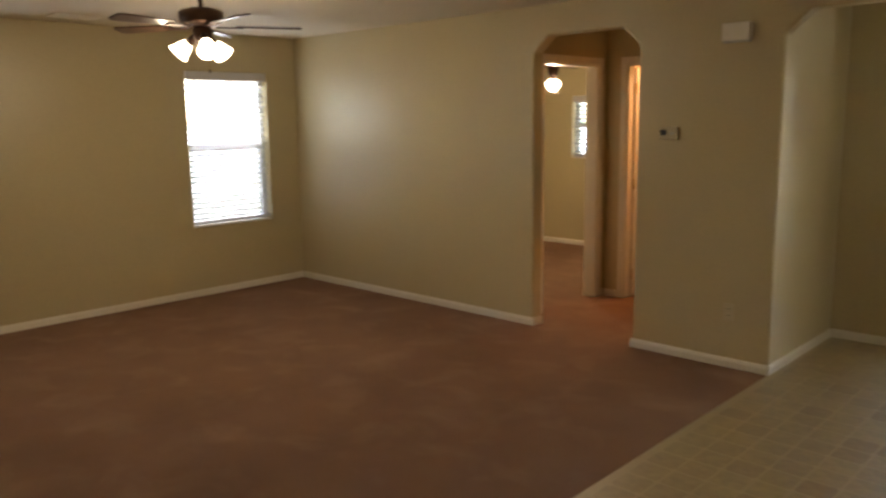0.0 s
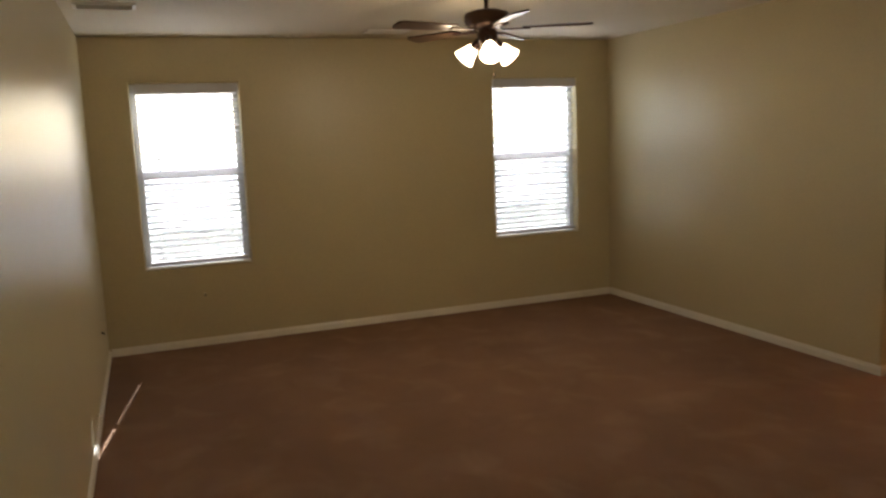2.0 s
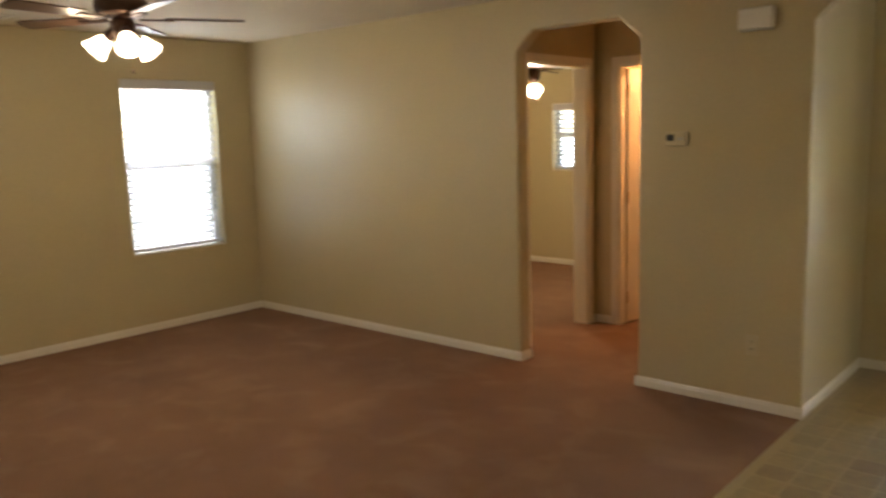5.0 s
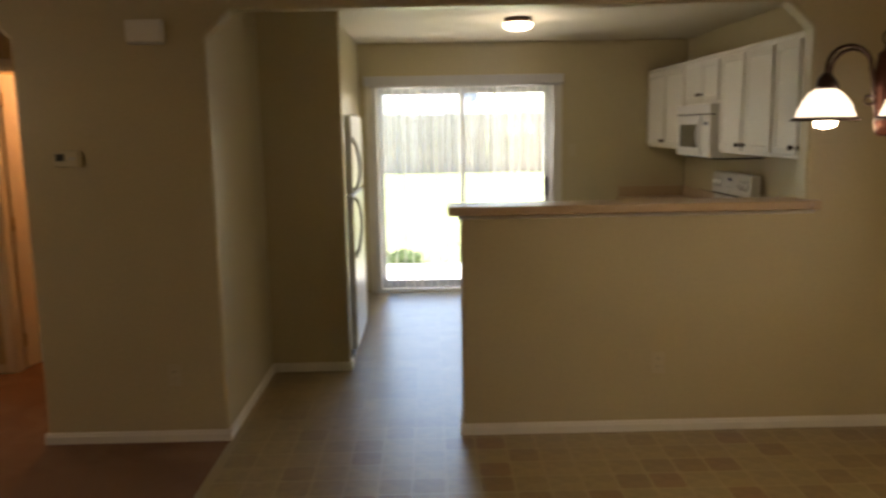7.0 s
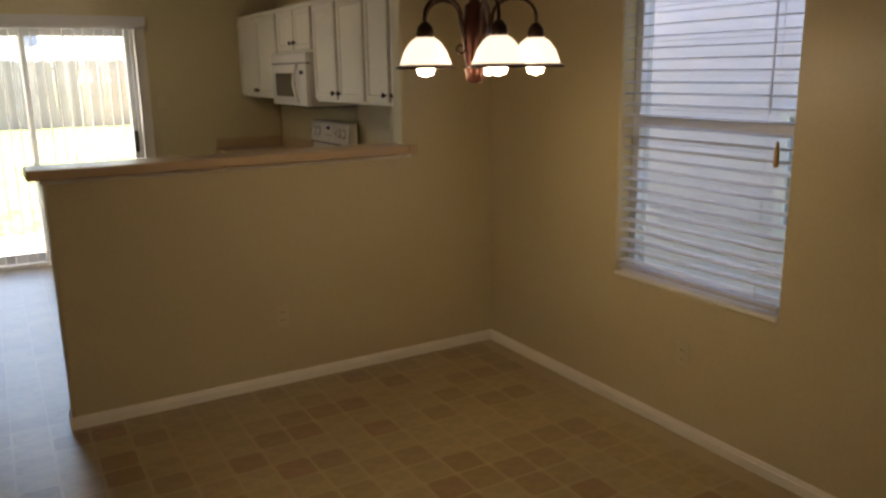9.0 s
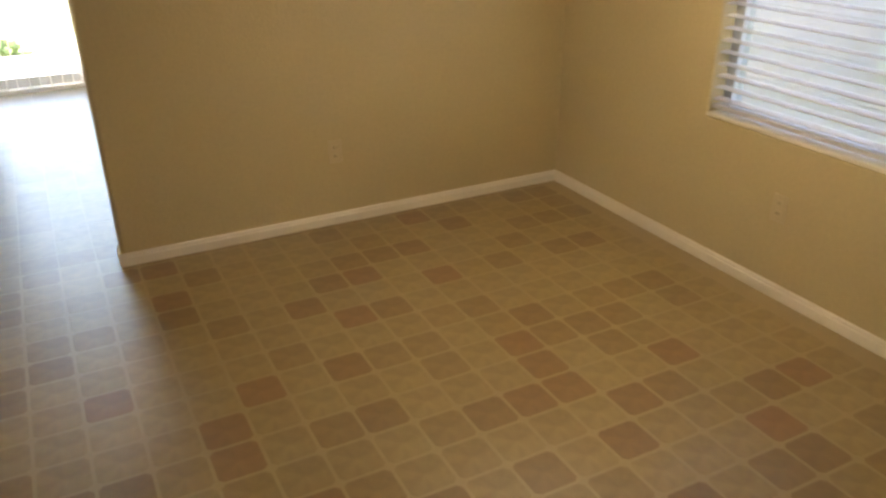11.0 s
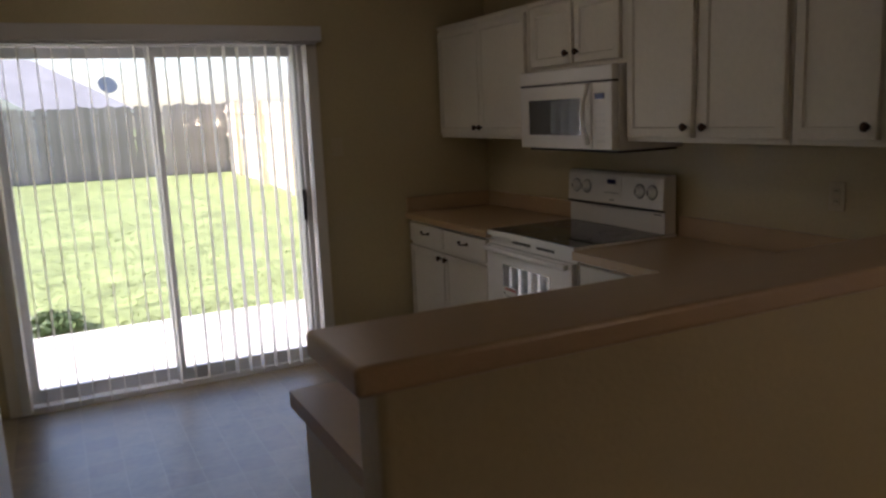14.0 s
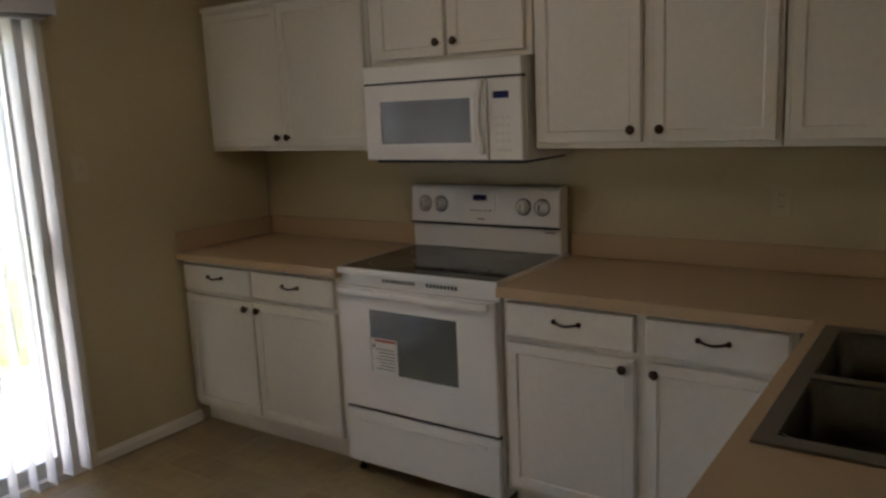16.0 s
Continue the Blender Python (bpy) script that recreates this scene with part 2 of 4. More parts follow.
def box(bm, x0, x1, y0, y1, z0, z1, bevel=0.0, seg=2):
    made = bmesh.ops.create_cube(bm, size=1)["verts"]
    for v in made:
        v.co = Vector((x0 + (v.co.x + 0.5) * (x1 - x0), y0 + (v.co.y + 0.5) * (y1 - y0), z0 + (v.co.z + 0.5) * (z1 - z0)))
    if bevel:
        edges = list({e for v in made for e in v.link_edges})
        bmesh.ops.bevel(bm, geom=edges, offset=bevel, segments=seg, affect="EDGES", profile=0.5)
    return bm


def boxed(*a, **k):
    return box(bmesh.new(), *a, **k)


def cells(us, vs, ws, empty):
    """A solid of grid cells less the ones for which empty(i, j, k) holds; faces only on its outside."""
    bm = bmesh.new()
    nu, nv, nw = len(us) - 1, len(vs) - 1, len(ws) - 1
    full = {(i, j, k) for i in range(nu) for j in range(nv) for k in range(nw) if not empty(i, j, k)}
    vert = {}

    def at(i, j, k):
        if (i, j, k) not in vert:
            vert[i, j, k] = bm.verts.new((us[i], vs[j], ws[k]))
        return vert[i, j, k]
    for i, j, k in full:
        for d, q in (((-1, 0, 0), ((0, 0, 0), (0, 0, 1), (0, 1, 1), (0, 1, 0))), ((1, 0, 0), ((1, 0, 0), (1, 1, 0), (1, 1, 1), (1, 0, 1))),
                     ((0, -1, 0), ((0, 0, 0), (1, 0, 0), (1, 0, 1), (0, 0, 1))), ((0, 1, 0), ((0, 1, 0), (0, 1, 1), (1, 1, 1), (1, 1, 0))),
                     ((0, 0, -1), ((0, 0, 0), (0, 1, 0), (1, 1, 0), (1, 0, 0))), ((0, 0, 1), ((0, 0, 1), (1, 0, 1), (1, 1, 1), (0, 1, 1)))):
            if (i + d[0], j + d[1], k + d[2]) not in full:
                bm.faces.new([at(i + a, j + b, k + c) for a, b, c in q])
    return bm


def wall_mesh(x0, x1, y0, y1, z0, z1, holes=()):
    """A wall with openings through its thin way; holes: (from, to, bottom, top) along its long way."""
    along_x = (x1 - x0) > (y1 - y0)
    a0, a1 = (x0, x1) if along_x else (y0, y1)
    cuts = sorted({a0, a1, *[h[0] for h in holes], *[h[1] for h in holes]})
    zs = sorted({z0, z1, *[h[2] for h in holes], *[h[3] for h in holes]})

    def gone(a, z):
        return any(h[0] < a < h[1] and h[2] < z < h[3] for h in holes)
    if along_x:
        return cells(cuts, [y0, y1], zs, lambda i, j, k: gone((cuts[i] + cuts[i + 1]) / 2, (zs[k] + zs[k + 1]) / 2))
    return cells([x0, x1], cuts, zs, lambda i, j, k: gone((cuts[j] + cuts[j + 1]) / 2, (zs[k] + zs[k + 1]) / 2))


def wedge(bm, a, b, c, y0, y1):
    """A three-sided prism; a, b, c: (x, z)."""
    lo, hi = [bm.verts.new((p[0], y0, p[1])) for p in (a, b, c)], [bm.verts.new((p[0], y1, p[1])) for p in (a, b, c)]
    bm.faces.new(lo), bm.faces.new(hi[::-1])
    for i in range(3):
        bm.faces.new((lo[i], hi[i], hi[(i + 1) % 3], lo[(i + 1) % 3]))
    bmesh.ops.recalc_face_normals(bm, faces=bm.faces)
    return bm


def lathe(bm, profile, centre=(0, 0, 0), seg=24, caps=True):
    """A round body about an upright axis from (radius, z) pairs."""
    rings = []
    for r, z in profile:
        rings.append([bm.verts.new((centre[0] + r * math.cos(2 * math.pi * i / seg), centre[1] + r * math.sin(2 * math.pi * i / seg), centre[2] + z)) for i in range(seg)])
    for a, b in zip(rings, rings[1:]):
        for i in range(seg):
            f = bm.faces.new((a[i], a[(i + 1) % seg], b[(i + 1) % seg], b[i]))
            f.smooth = True
    for ring, r in ((rings[0], profile[0][0]), (rings[-1], profile[-1][0])):
        if r > 0.0005 and caps:
            bm.faces.new(ring)
    bmesh.ops.remove_doubles(bm, verts=bm.verts, dist=1e-5)
    bmesh.ops.recalc_face_normals(bm, faces=bm.faces)
    return bm


def tube(bm, points, r, seg=8):
    """A round bar along points."""
    pts = [Vector(p) for p in points]
    rings, up = [], Vector((0.13, 0.21, 0.97))
    for i, p in enumerate(pts):
        d = (pts[min(i + 1, len(pts) - 1)] - pts[max(i - 1, 0)]).normalized()
        if abs(d.dot(up)) > 0.98:
            up = Vector((1, 0.1, 0))
        s = d.cross(up).normalized()
        u = s.cross(d)
        rings.append([bm.verts.new(p + r * (math.cos(2 * math.pi * k / seg) * s + math.sin(2 * math.pi * k / seg) * u)) for k in range(seg)])
    for a, b in zip(rings, rings[1:]):
        for k in range(seg):
            bm.faces.new((a[k], a[(k + 1) % seg], b[(k + 1) % seg], b[k])).smooth = True
    bm.faces.new(rings[0][::-1]), bm.faces.new(rings[-1])
    bmesh.ops.recalc_face_normals(bm, faces=bm.faces)
    return bm


def rounded(ob, width=0.012, seg=3):
    m = ob.modifiers.new("bevel", "BEVEL")
    m.width, m.segments, m.limit_method, m.angle_limit = width, seg, "ANGLE", radians(35)
    return ob


def structure(name, bm, material, label, category="wall"):
    return tagged(part(name, bm, material), label, category, "", "structure")


# ---- the large structure ----
H = 2.40
X_WIN, Y_LEFT, Y_BACK, T = -8.34, -4.49, 3.65, 0.115
X_BLOCK, X_PONY, X_JAMB = -3.55, -2.322, -0.57
ARCH = (-5.365, -4.495)
HEAD, SHOULDER = 2.185, 2.065
WB, WA, DW, BW = (-1.19, -0.346), (-4.17, -3.375), (-1.945, -1.055), (-7.38, -6.4)
SILL, WTOP = 0.64, 2.055
SD = (-3.02, -1.275)
BED_BACK = 3.45

CH = 0.133
outline = ((X_WIN - 0.05, -0.02), (ARCH[0], -0.02), (ARCH[0], SHOULDER), (ARCH[0] + CH, HEAD), (ARCH[1] - CH, HEAD), (ARCH[1], SHOULDER), (ARCH[1], -0.02),
           (X_BLOCK, -0.02), (X_BLOCK, SHOULDER), (X_BLOCK + CH, HEAD), (X_JAMB - CH, HEAD), (X_JAMB, SHOULDER), (X_JAMB, 1.165), (X_PONY, 1.165), (X_PONY, -0.02),
           (0.05, -0.02), (0.05, H + 0.02), (X_WIN - 0.05, H + 0.02))
bm = bmesh.new()
near, far = [[bm.verts.new((x, y, z)) for x, z in outline] for y in (0, T)]
bm.faces.new(near), bm.faces.new(far[::-1])
for k in range(len(outline)):
    bm.faces.new((near[k - 1], far[k - 1], far[k], near[k]))
bmesh.ops.recalc_face_normals(bm, faces=bm.faces)
rounded(structure("wall_north", bm, WALL, "tan painted wall with chamfered archway and half wall"), 0.018, 4)
rounded(structure("wall_west", wall_mesh(X_WIN - 0.15, X_WIN, Y_LEFT - 0.15, BED_BACK, 0, H, [(*WB, SILL, WTOP), (*WA, SILL, WTOP)]), WALL, "tan painted living room wall with two windows"))
rounded(structure("wall_south", wall_mesh(X_WIN, -3.5, Y_LEFT - 0.15, Y_LEFT, 0, H), WALL, "long tan painted living room wall"))
structure("wall_foyer_side", wall_mesh(-3.62, -3.5, -6.3, Y_LEFT - 0.15, 0, H), WALL, "tan painted foyer wall")
structure("wall_front", wall_mesh(-3.62, 0.15, -6.45, -6.3, 0, H), WALL, "tan painted front wall")
rounded(structure("wall_east", wall_mesh(0, 0.15, -6.3, Y_BACK + 0.15, 0, H, [(*DW, 0.64, 2.045)]), WALL, "tan painted dining and kitchen wall with a window"))
rounded(structure("wall_kitchen_back", wall_mesh(-3.75, 0, Y_BACK, Y_BACK + 0.15, 0, H, [(*SD, 0, 2.03)]), WALL, "tan painted kitchen wall with sliding door"))
structure("wall_nook", wall_mesh(X_BLOCK - T, X_BLOCK, T - 0.018, 1.15, 0, H), WALL, "tan painted nook wall")
rounded(structure("wall_fridge_stub", wall_mesh(X_BLOCK - 0.3, -3.03, 1.15, 1.265, 0, H), WALL, "tan painted stub wall beside the refrigerator"))
structure("wall_fridge_back", wall_mesh(-3.86, -3.72, 1.265, 2.27, 0, H), WALL, "tan painted alcove wall behind the refrigerator")
rounded(structure("wall_kitchen_west", wall_mesh(-3.25, -3.14, 2.27, Y_BACK, 0, H), WALL, "tan painted kitchen side wall"))
structure("wall_alcove_end", wall_mesh(-3.72, -3.25, 2.27, 2.38, 0, H), WALL, "tan painted alcove end wall")
# vestibule and bedroom
XV = -5.53
rounded(structure("wall_vestibule_west", wall_mesh(XV - T, XV, T, BED_BACK, 0, H, [(0.34, 1.14, 0, 2.03)]), WALL, "tan painted wall with the bedroom doorway"))
rounded(structure("wall_vestibule_end", wall_mesh(XV, -4.3, 1.26, 1.26 + T, 0, H, [(-5.32, -4.6, 0, 2.03)]), WALL, "tan painted vestibule end wall with a doorway"))
structure("wall_vestibule_east", wall_mesh(-4.42, -4.3, T, 1.26, 0, H), WALL, "tan painted vestibule wall")
structure("wall_closet_back", wall_mesh(XV, -4.3, 2.1, 2.2, 0, H), WALL, "tan painted closet wall")
structure("wall_closet_side", wall_mesh(-4.42, -4.3, 1.375, 2.1, 0, H), WALL, "tan painted closet side wall")
rounded(structure("wall_bedroom_back", wall_mesh(X_WIN - 0.15, XV, BED_BACK, BED_BACK + 0.15, 0, H, [(*BW, 1.09, 1.85)]), WALL, "tan painted bedroom wall with a window"))
structure("ceiling", boxed(-8.55, 0.15, -6.45, 3.95, H, H + 0.12), CEIL, "tan textured ceiling", "ceiling")
structure("floor_carpet", boxed(-8.55, X_BLOCK, -4.62, 3.95, -0.1, 0), CARPET, "worn brown carpet", "carpet")
structure("floor_vinyl", boxed(X_BLOCK, 0.15, -6.45, Y_BACK + 0.15, -0.1, -0.0015), GROUT, "tan patterned vinyl floor", "floor")


# baseboards: a stepped profile along each wall foot
def baseboard(x0, y0, x1, y1, nx, ny):
    """From one corner to the other; (nx, ny) points into the room."""
    bm = bmesh.new()
    prof = ((0, 0), (0.012, 0), (0.012, 0.04), (0.008, 0.045), (0.008, 0.051), (0.004, 0.058), (0, 0.06))
    ends = [[bm.verts.new((x + nx * d, y + ny * d, z)) for d, z in prof] for x, y in ((x0, y0), (x1, y1))]
    for i in range(len(prof)):
        j = (i + 1) % len(prof)
        bm.faces.new((ends[0][i], ends[0][j], ends[1][j], ends[1][i]))
    bm.faces.new(ends[0]), bm.faces.new(ends[1][::-1])
    bmesh.ops.recalc_face_normals(bm, faces=bm.faces)
    return structure("baseboard", bm, TRIM, "white painted baseboard along the wall", "baseboard")


for run in ((X_WIN, 0, ARCH[0] + 0.013, 0, 0, -1), (ARCH[0], 0.0, ARCH[0], T, 1, 0), (ARCH[1], 0.0, ARCH[1], T, -1, 0), (ARCH[1] - 0.013, 0, X_BLOCK + 0.013, 0, 0, -1),
            (X_BLOCK, 0, X_BLOCK, 1.137, 1, 0), (X_BLOCK, 1.15, -3.017, 1.15, 0, -1), (-3.03, 1.15, -3.03, 1.265, 1, 0),
            (X_PONY - 0.013, 0, 0, 0, 0, -1), (X_PONY, 0, X_PONY, T, -1, 0), (0, -6.3, 0, -0.013, -1, 0),
            (X_WIN, Y_LEFT + 0.013, X_WIN, -0.013, 1, 0), (X_WIN + 0.013, Y_LEFT, -3.487, Y_LEFT, 0, 1), (-3.5, -6.3, -3.5, Y_LEFT, 1, 0),
            (SD[1] + 0.079, Y_BACK, -0.6, Y_BACK, 0, -1), (-3.14, 2.27, -3.14, Y_BACK - 0.02, 1, 0),
            (XV - T, T, XV - T, 0.28, -1, 0), (XV - T, 1.2, XV - T, BED_BACK, -1, 0), (X_WIN + 0.013, BED_BACK, XV - T, BED_BACK, 0, -1), (X_WIN, T, X_WIN, BED_BACK - 0.013, 1, 0),
            (XV, 1.2, XV, 1.26, 1, 0), (XV + 0.013, 1.26, -5.39, 1.26, 0, -1)):
    baseboard(*run)


# ---- windows, blinds, doors ----
def window(name, along, a0, a1, z0, z1, inner, outer, out, glazing=None, screened=True):
    """A single-hung window in a wall. along: 'x' or 'y'; inner, outer: the wall's faces; out: +1 or -1 across the wall."""
    w = new(name)
    tagged(w, "white vinyl single-hung window with a meeting rail", "window", "", "structure")
    depth0, depth1 = sorted((outer - out * 0.07, outer - out * 0.005))
    mid = (z0 + z1) / 2 + 0.02

    def bar(pname, p0, p1, q0, q1, d0, d1, mat, label=""):
        bm = boxed(p0, p1, d0, d1, q0, q1, 0.004) if along == "x" else boxed(d0, d1, p0, p1, q0, q1, 0.004)
        return part(pname, bm, mat, w, label)
    f = 0.045
    # white vinyl bars coloured grey, their backlit shade put into the material
    for p0, p1, q0, q1 in ((a0, a0 + f, z0, z1), (a1 - f, a1, z0, z1), (a0 + f, a1 - f, z0, z0 + f), (a0 + f, a1 - f, z1 - f, z1)):
        bar("window_frame", p0, p1, q0, q1, depth0, depth1, ALU)
    c = (depth0 + depth1) / 2
    bar("meeting_rail", a0 + f, a1 - f, mid - 0.022, mid + 0.022, c - 0.022, c + 0.018, ALU)
    for q0, q1 in ((z0 + f, mid - 0.022), (mid + 0.022, z1 - f)):
        bar("pane", a0 + f, a1 - f, q0, q1, c - 0.002, c + 0.002, glazing or TINTED)
    e = depth0 if out < 0 else depth1
    if screened:
        bar("insect_screen", a0 + 0.02, a1 - 0.02, z0 + 0.02, mid, e - 0.006 if out < 0 else e + 0.002, e - 0.002 if out < 0 else e + 0.006, SCREEN, "dark insect screen over the lower sash")
    s0, s1 = sorted((inner - out * 0.005, outer - out * 0.07))
    bar("window_sill", a0, a1, z0, z0 + 0.016, s0, s1, TRIM, "white painted sill")
    return w


def blind(label, along, a0, a1, z0, z1, at, tilt, group, up=1, tassels=True):
    """A horizontal blind: headrail, slats, cords, bottom rail and wand; at: its plane."""
    b = thing("window_blind", label, "blind", group=group)

    def bar(pname, p0, p1, q0, q1, d, mat, label2="", bevel=0.003):
        bm = boxed(p0, p1, at - d, at + d, q0, q1, bevel) if along == "x" else boxed(at - d, at + d, p0, p1, q0, q1, bevel)
        return part(pname, bm, mat, b, label2)
    bar("headrail", a0, a1, z1 - 0.05, z1, 0.028, BLINDWHITE)
    bar("valance", a0 - 0.004, a1 + 0.004, z1 - 0.075, z1 - 0.004, 0.004, BLINDWHITE).location = ((0, -up * 0.034, 0) if along == "x" else (-up * 0.034, 0, 0))
    bar("bottom_rail", a0 + 0.004, a1 - 0.004, z0 + 0.018, z0 + 0.036, 0.024, BLINDWHITE)
    n = int((z1 - z0 - 0.13) / 0.046)
    mesh = None
    for i in range(n):
        z = z0 + 0.058 + i * (z1 - z0 - 0.135) / (n - 1)
        if mesh is None:
            bm = bmesh.new()
            rows = []
            for k in range(5):
                u = -0.024 + 0.012 * k
                h = 0.002 * (1 - (u / 0.024) ** 2)
                rows.append([(a0 + 0.004, u, h + 0.0012), (a1 - 0.004, u, h + 0.0012), (a0 + 0.004, u, h - 0.0012), (a1 - 0.004, u, h - 0.0012)])
            vs = [[bm.verts.new(p if along == "x" else (p[1], p[0], p[2])) for p in r] for r in rows]
            for r, q in zip(vs, vs[1:]):
                bm.faces.new((r[0], r[1], q[1], q[0])), bm.faces.new((r[2], q[2], q[3], r[3]))
                bm.faces.new((r[0], q[0], q[2], r[2])), bm.faces.new((r[1], r[3], q[3], q[1]))
            bm.faces.new((vs[0][0], vs[0][2], vs[0][3], vs[0][1])), bm.faces.new((vs[-1][0], vs[-1][1], vs[-1][3], vs[-1][2]))
            bmesh.ops.recalc_face_normals(bm, faces=bm.faces)
            s = part("slat", bm, BLINDWHITE, b)
            mesh = s.data
        else:
            s = new("slat", mesh)
            s.parent = b
        jig = random.uniform(-1.6, 1.6)
        s.matrix_basis = pose(0, at, z, tilt + jig, 0, 0) if along == "x" else pose(at, 0, z, 0, tilt + jig, 0)
    for f in (0.12, 0.88):
        p = a0 + f * (a1 - a0)
        for d in (-0.026, 0.026):
            q = (p, at + d) if along == "x" else (at + d, p)
            part("ladder_cord", tube(bmesh.new(), ((*q, z0 + 0.03), (*q, z1 - 0.03)), 0.0012, 5), BLINDWHITE, b)
    p = a0 + 0.1 * (a1 - a0)
    q = (p, at - up * 0.04) if along == "x" else (at - up * 0.04, p)
    part("wand", tube(bmesh.new(), ((*q, z1 - 0.07), (*q, z1 - 0.62)), 0.0025, 6), BLINDWHITE, b, "white tilt wand")
    for dz in (0.58, 0.66) if tassels else ():
        part("cord_tassel", lathe(bmesh.new(), ((0.002, 0.03), (0.006, 0.02), (0.008, 0), (0.0, 0)), (q[0], q[1] + (0.05 if along == "y" else 0), z1 - dz), 8), BLACK, b, "small dark cord tassel")
    return b


window("window_1", "y", *WA, SILL, WTOP, X_WIN, X_WIN - 0.15, -1)
window("window_2", "y", *WB, SILL, WTOP, X_WIN, X_WIN - 0.15, -1)
window("window_3", "y", *DW, 0.64, 2.045, 0, 0.15, 1, PANE, False)
window("window_4", "x", *BW, 1.09, 1.85, BED_BACK, BED_BACK + 0.15, 1, screened=False)
blind("white faux-wood blind with open slats in bright light", "y", WA[0] + 0.041, WA[1] - 0.008, SILL + 0.016, WTOP, X_WIN - 0.034, -15, "living room blinds", -1)
blind("white faux-wood blind with slats tilted a little", "y", WB[0] + 0.008, WB[1] - 0.008, SILL + 0.016, WTOP, X_WIN - 0.034, -16, "living room blinds", -1)
db = blind("white dining window blind with nearly flat slats", "y", DW[0] + 0.008, DW[1] - 0.008, 0.656, 2.045, 0.034, -6, "", 1, False)
part("cord_tassel", lathe(bmesh.new(), ((0.002, 0.095), (0.006, 0.088), (0.009, 0.06), (0.011, 0.012), (0.008, 0.0), (0.0, 0.0)), (-0.008, -1.893, 1.23), 10), GOLDTAG, db, "gold cord tassel")
blind("white bedroom window blind with slats tilted a little", "x", BW[0] + 0.008, BW[1] - 0.008, 1.106, 1.85, BED_BACK + 0.034, -24, "", 1)

# sliding patio door
sd = new("sliding_door")
tagged(sd, "white framed sliding glass patio door with a black handle", "door", "", "structure")
for x0, x1, z0, z1 in ((SD[0], SD[0] + 0.05, 0, 2.03), (SD[1] - 0.05, SD[1], 0, 2.03), (SD[0] + 0.05, SD[1] - 0.05, 1.98, 2.03), (SD[0] + 0.05, SD[1] - 0.05, -0.004, 0.035)):
    part("door_frame", boxed(x0, x1, 3.63, 3.75, z0, z1, 0.004), VINYLWHITE, sd)
MIDX = -2.16
for i, (x0, x1, y) in enumerate(((SD[0] + 0.05, MIDX + 0.025, 3.72), (MIDX - 0.025, SD[1] - 0.05, 3.672))):
    p = part("door_panel", cells([x0, x0 + 0.05, x1 - 0.05, x1], [y - 0.018, y + 0.018], [0.035, 0.11, 1.925, 1.98], lambda a, b, c: a == 1 and c == 1), ALU, sd, "pale aluminium sliding panel")
    rounded(p, 0.004, 2)
    g = part("pane", boxed(x0 + 0.048, x1 - 0.048, y - 0.003, y + 0.003, 0.108, 1.927), PANE, p)
part("handle", boxed(SD[1] - 0.1, SD[1] - 0.06, 3.61, 3.655, 0.93, 1.12, 0.008), BLACK, sd, "black pull handle")
for x0, x1, z0, z1 in ((SD[0] - 0.06, SD[0], 0, 2.09), (SD[1], SD[1] + 0.078, 0, 2.09), (SD[0], SD[1], 2.03, 2.09)):
    structure("trim", boxed(x0, x1, Y_BACK - 0.014, Y_BACK, z0, z1, 0.003), TRIM, "white painted casing round the patio door", "trim")

vb = thing("vertical_blind", "white vertical blind turned open across the patio door", "blind")
part("valance", boxed(-3.08, -1.21, 3.485, 3.497, 2.0, 2.085, 0.003), BLINDWHITE, vb, "white valance board")
for x in (-3.08, -1.222):
    part("valance_return", boxed(x, x + 0.012, 3.497, Y_BACK - 0.014, 2.0, 2.085, 0.002), BLINDWHITE, vb)
part("track", boxed(-3.02, -1.23, 3.535, 3.575, 1.985, 2.015, 0.003), BLINDWHITE, vb)
bm = bmesh.new()
cols = []
for k in range(5):
    u = -0.044 + 0.022 * k
    h = 0.005 * (1 - (u / 0.044) ** 2)
    cols.append([bm.verts.new((h + s, u, z)) for z in (0, 1.935) for s in (-0.0006, 0.0006)])
for a, b in zip(cols, cols[1:]):
    bm.faces.new((a[0], b[0], b[2], a[2])), bm.faces.new((a[1], a[3], b[3], b[1]))
    bm.faces.new((a[0], a[1], b[1], b[0])), bm.faces.new((a[2], b[2], b[3], a[3]))
bm.faces.new((cols[0][0], cols[0][2], cols[0][3], cols[0][1])), bm.faces.new((cols[-1][0], cols[-1][1], cols[-1][3], cols[-1][2]))
bmesh.ops.recalc_face_normals(bm, faces=bm.faces)
vane = part("vane", bm, VANE, vb)
for i in range(22):
    v = vane if i == 0 else new("vane", vane.data)
    v.parent = vb
    v.matrix_basis = pose(-2.97 + i * 0.0795 + random.uniform(-0.006, 0.006), 3.555, 0.045 + random.uniform(-0.004, 0.004), random.uniform(-0.3, 0.3), 0, random.uniform(-4, 4))


# inner doors
def casing(x0, x1, y0, y1, z1, along, face, n):
    """Flat white trim round a doorway on one side of a wall."""
    for p0, p1, q0, q1 in ((x0 - 0.06, x0, 0, z1 + 0.06), (x1, x1 + 0.06, 0, z1 + 0.06), (x0, x1, z1, z1 + 0.06)):
        d0, d1 = sorted((face, face + n * 0.014))
        bm = boxed(p0, p1, d0, d1, q0, q1, 0.004) if along == "x" else boxed(d0, d1, p0, p1, q0, q1, 0.004)
        structure("trim", bm, TRIM, "white painted door casing", "trim")


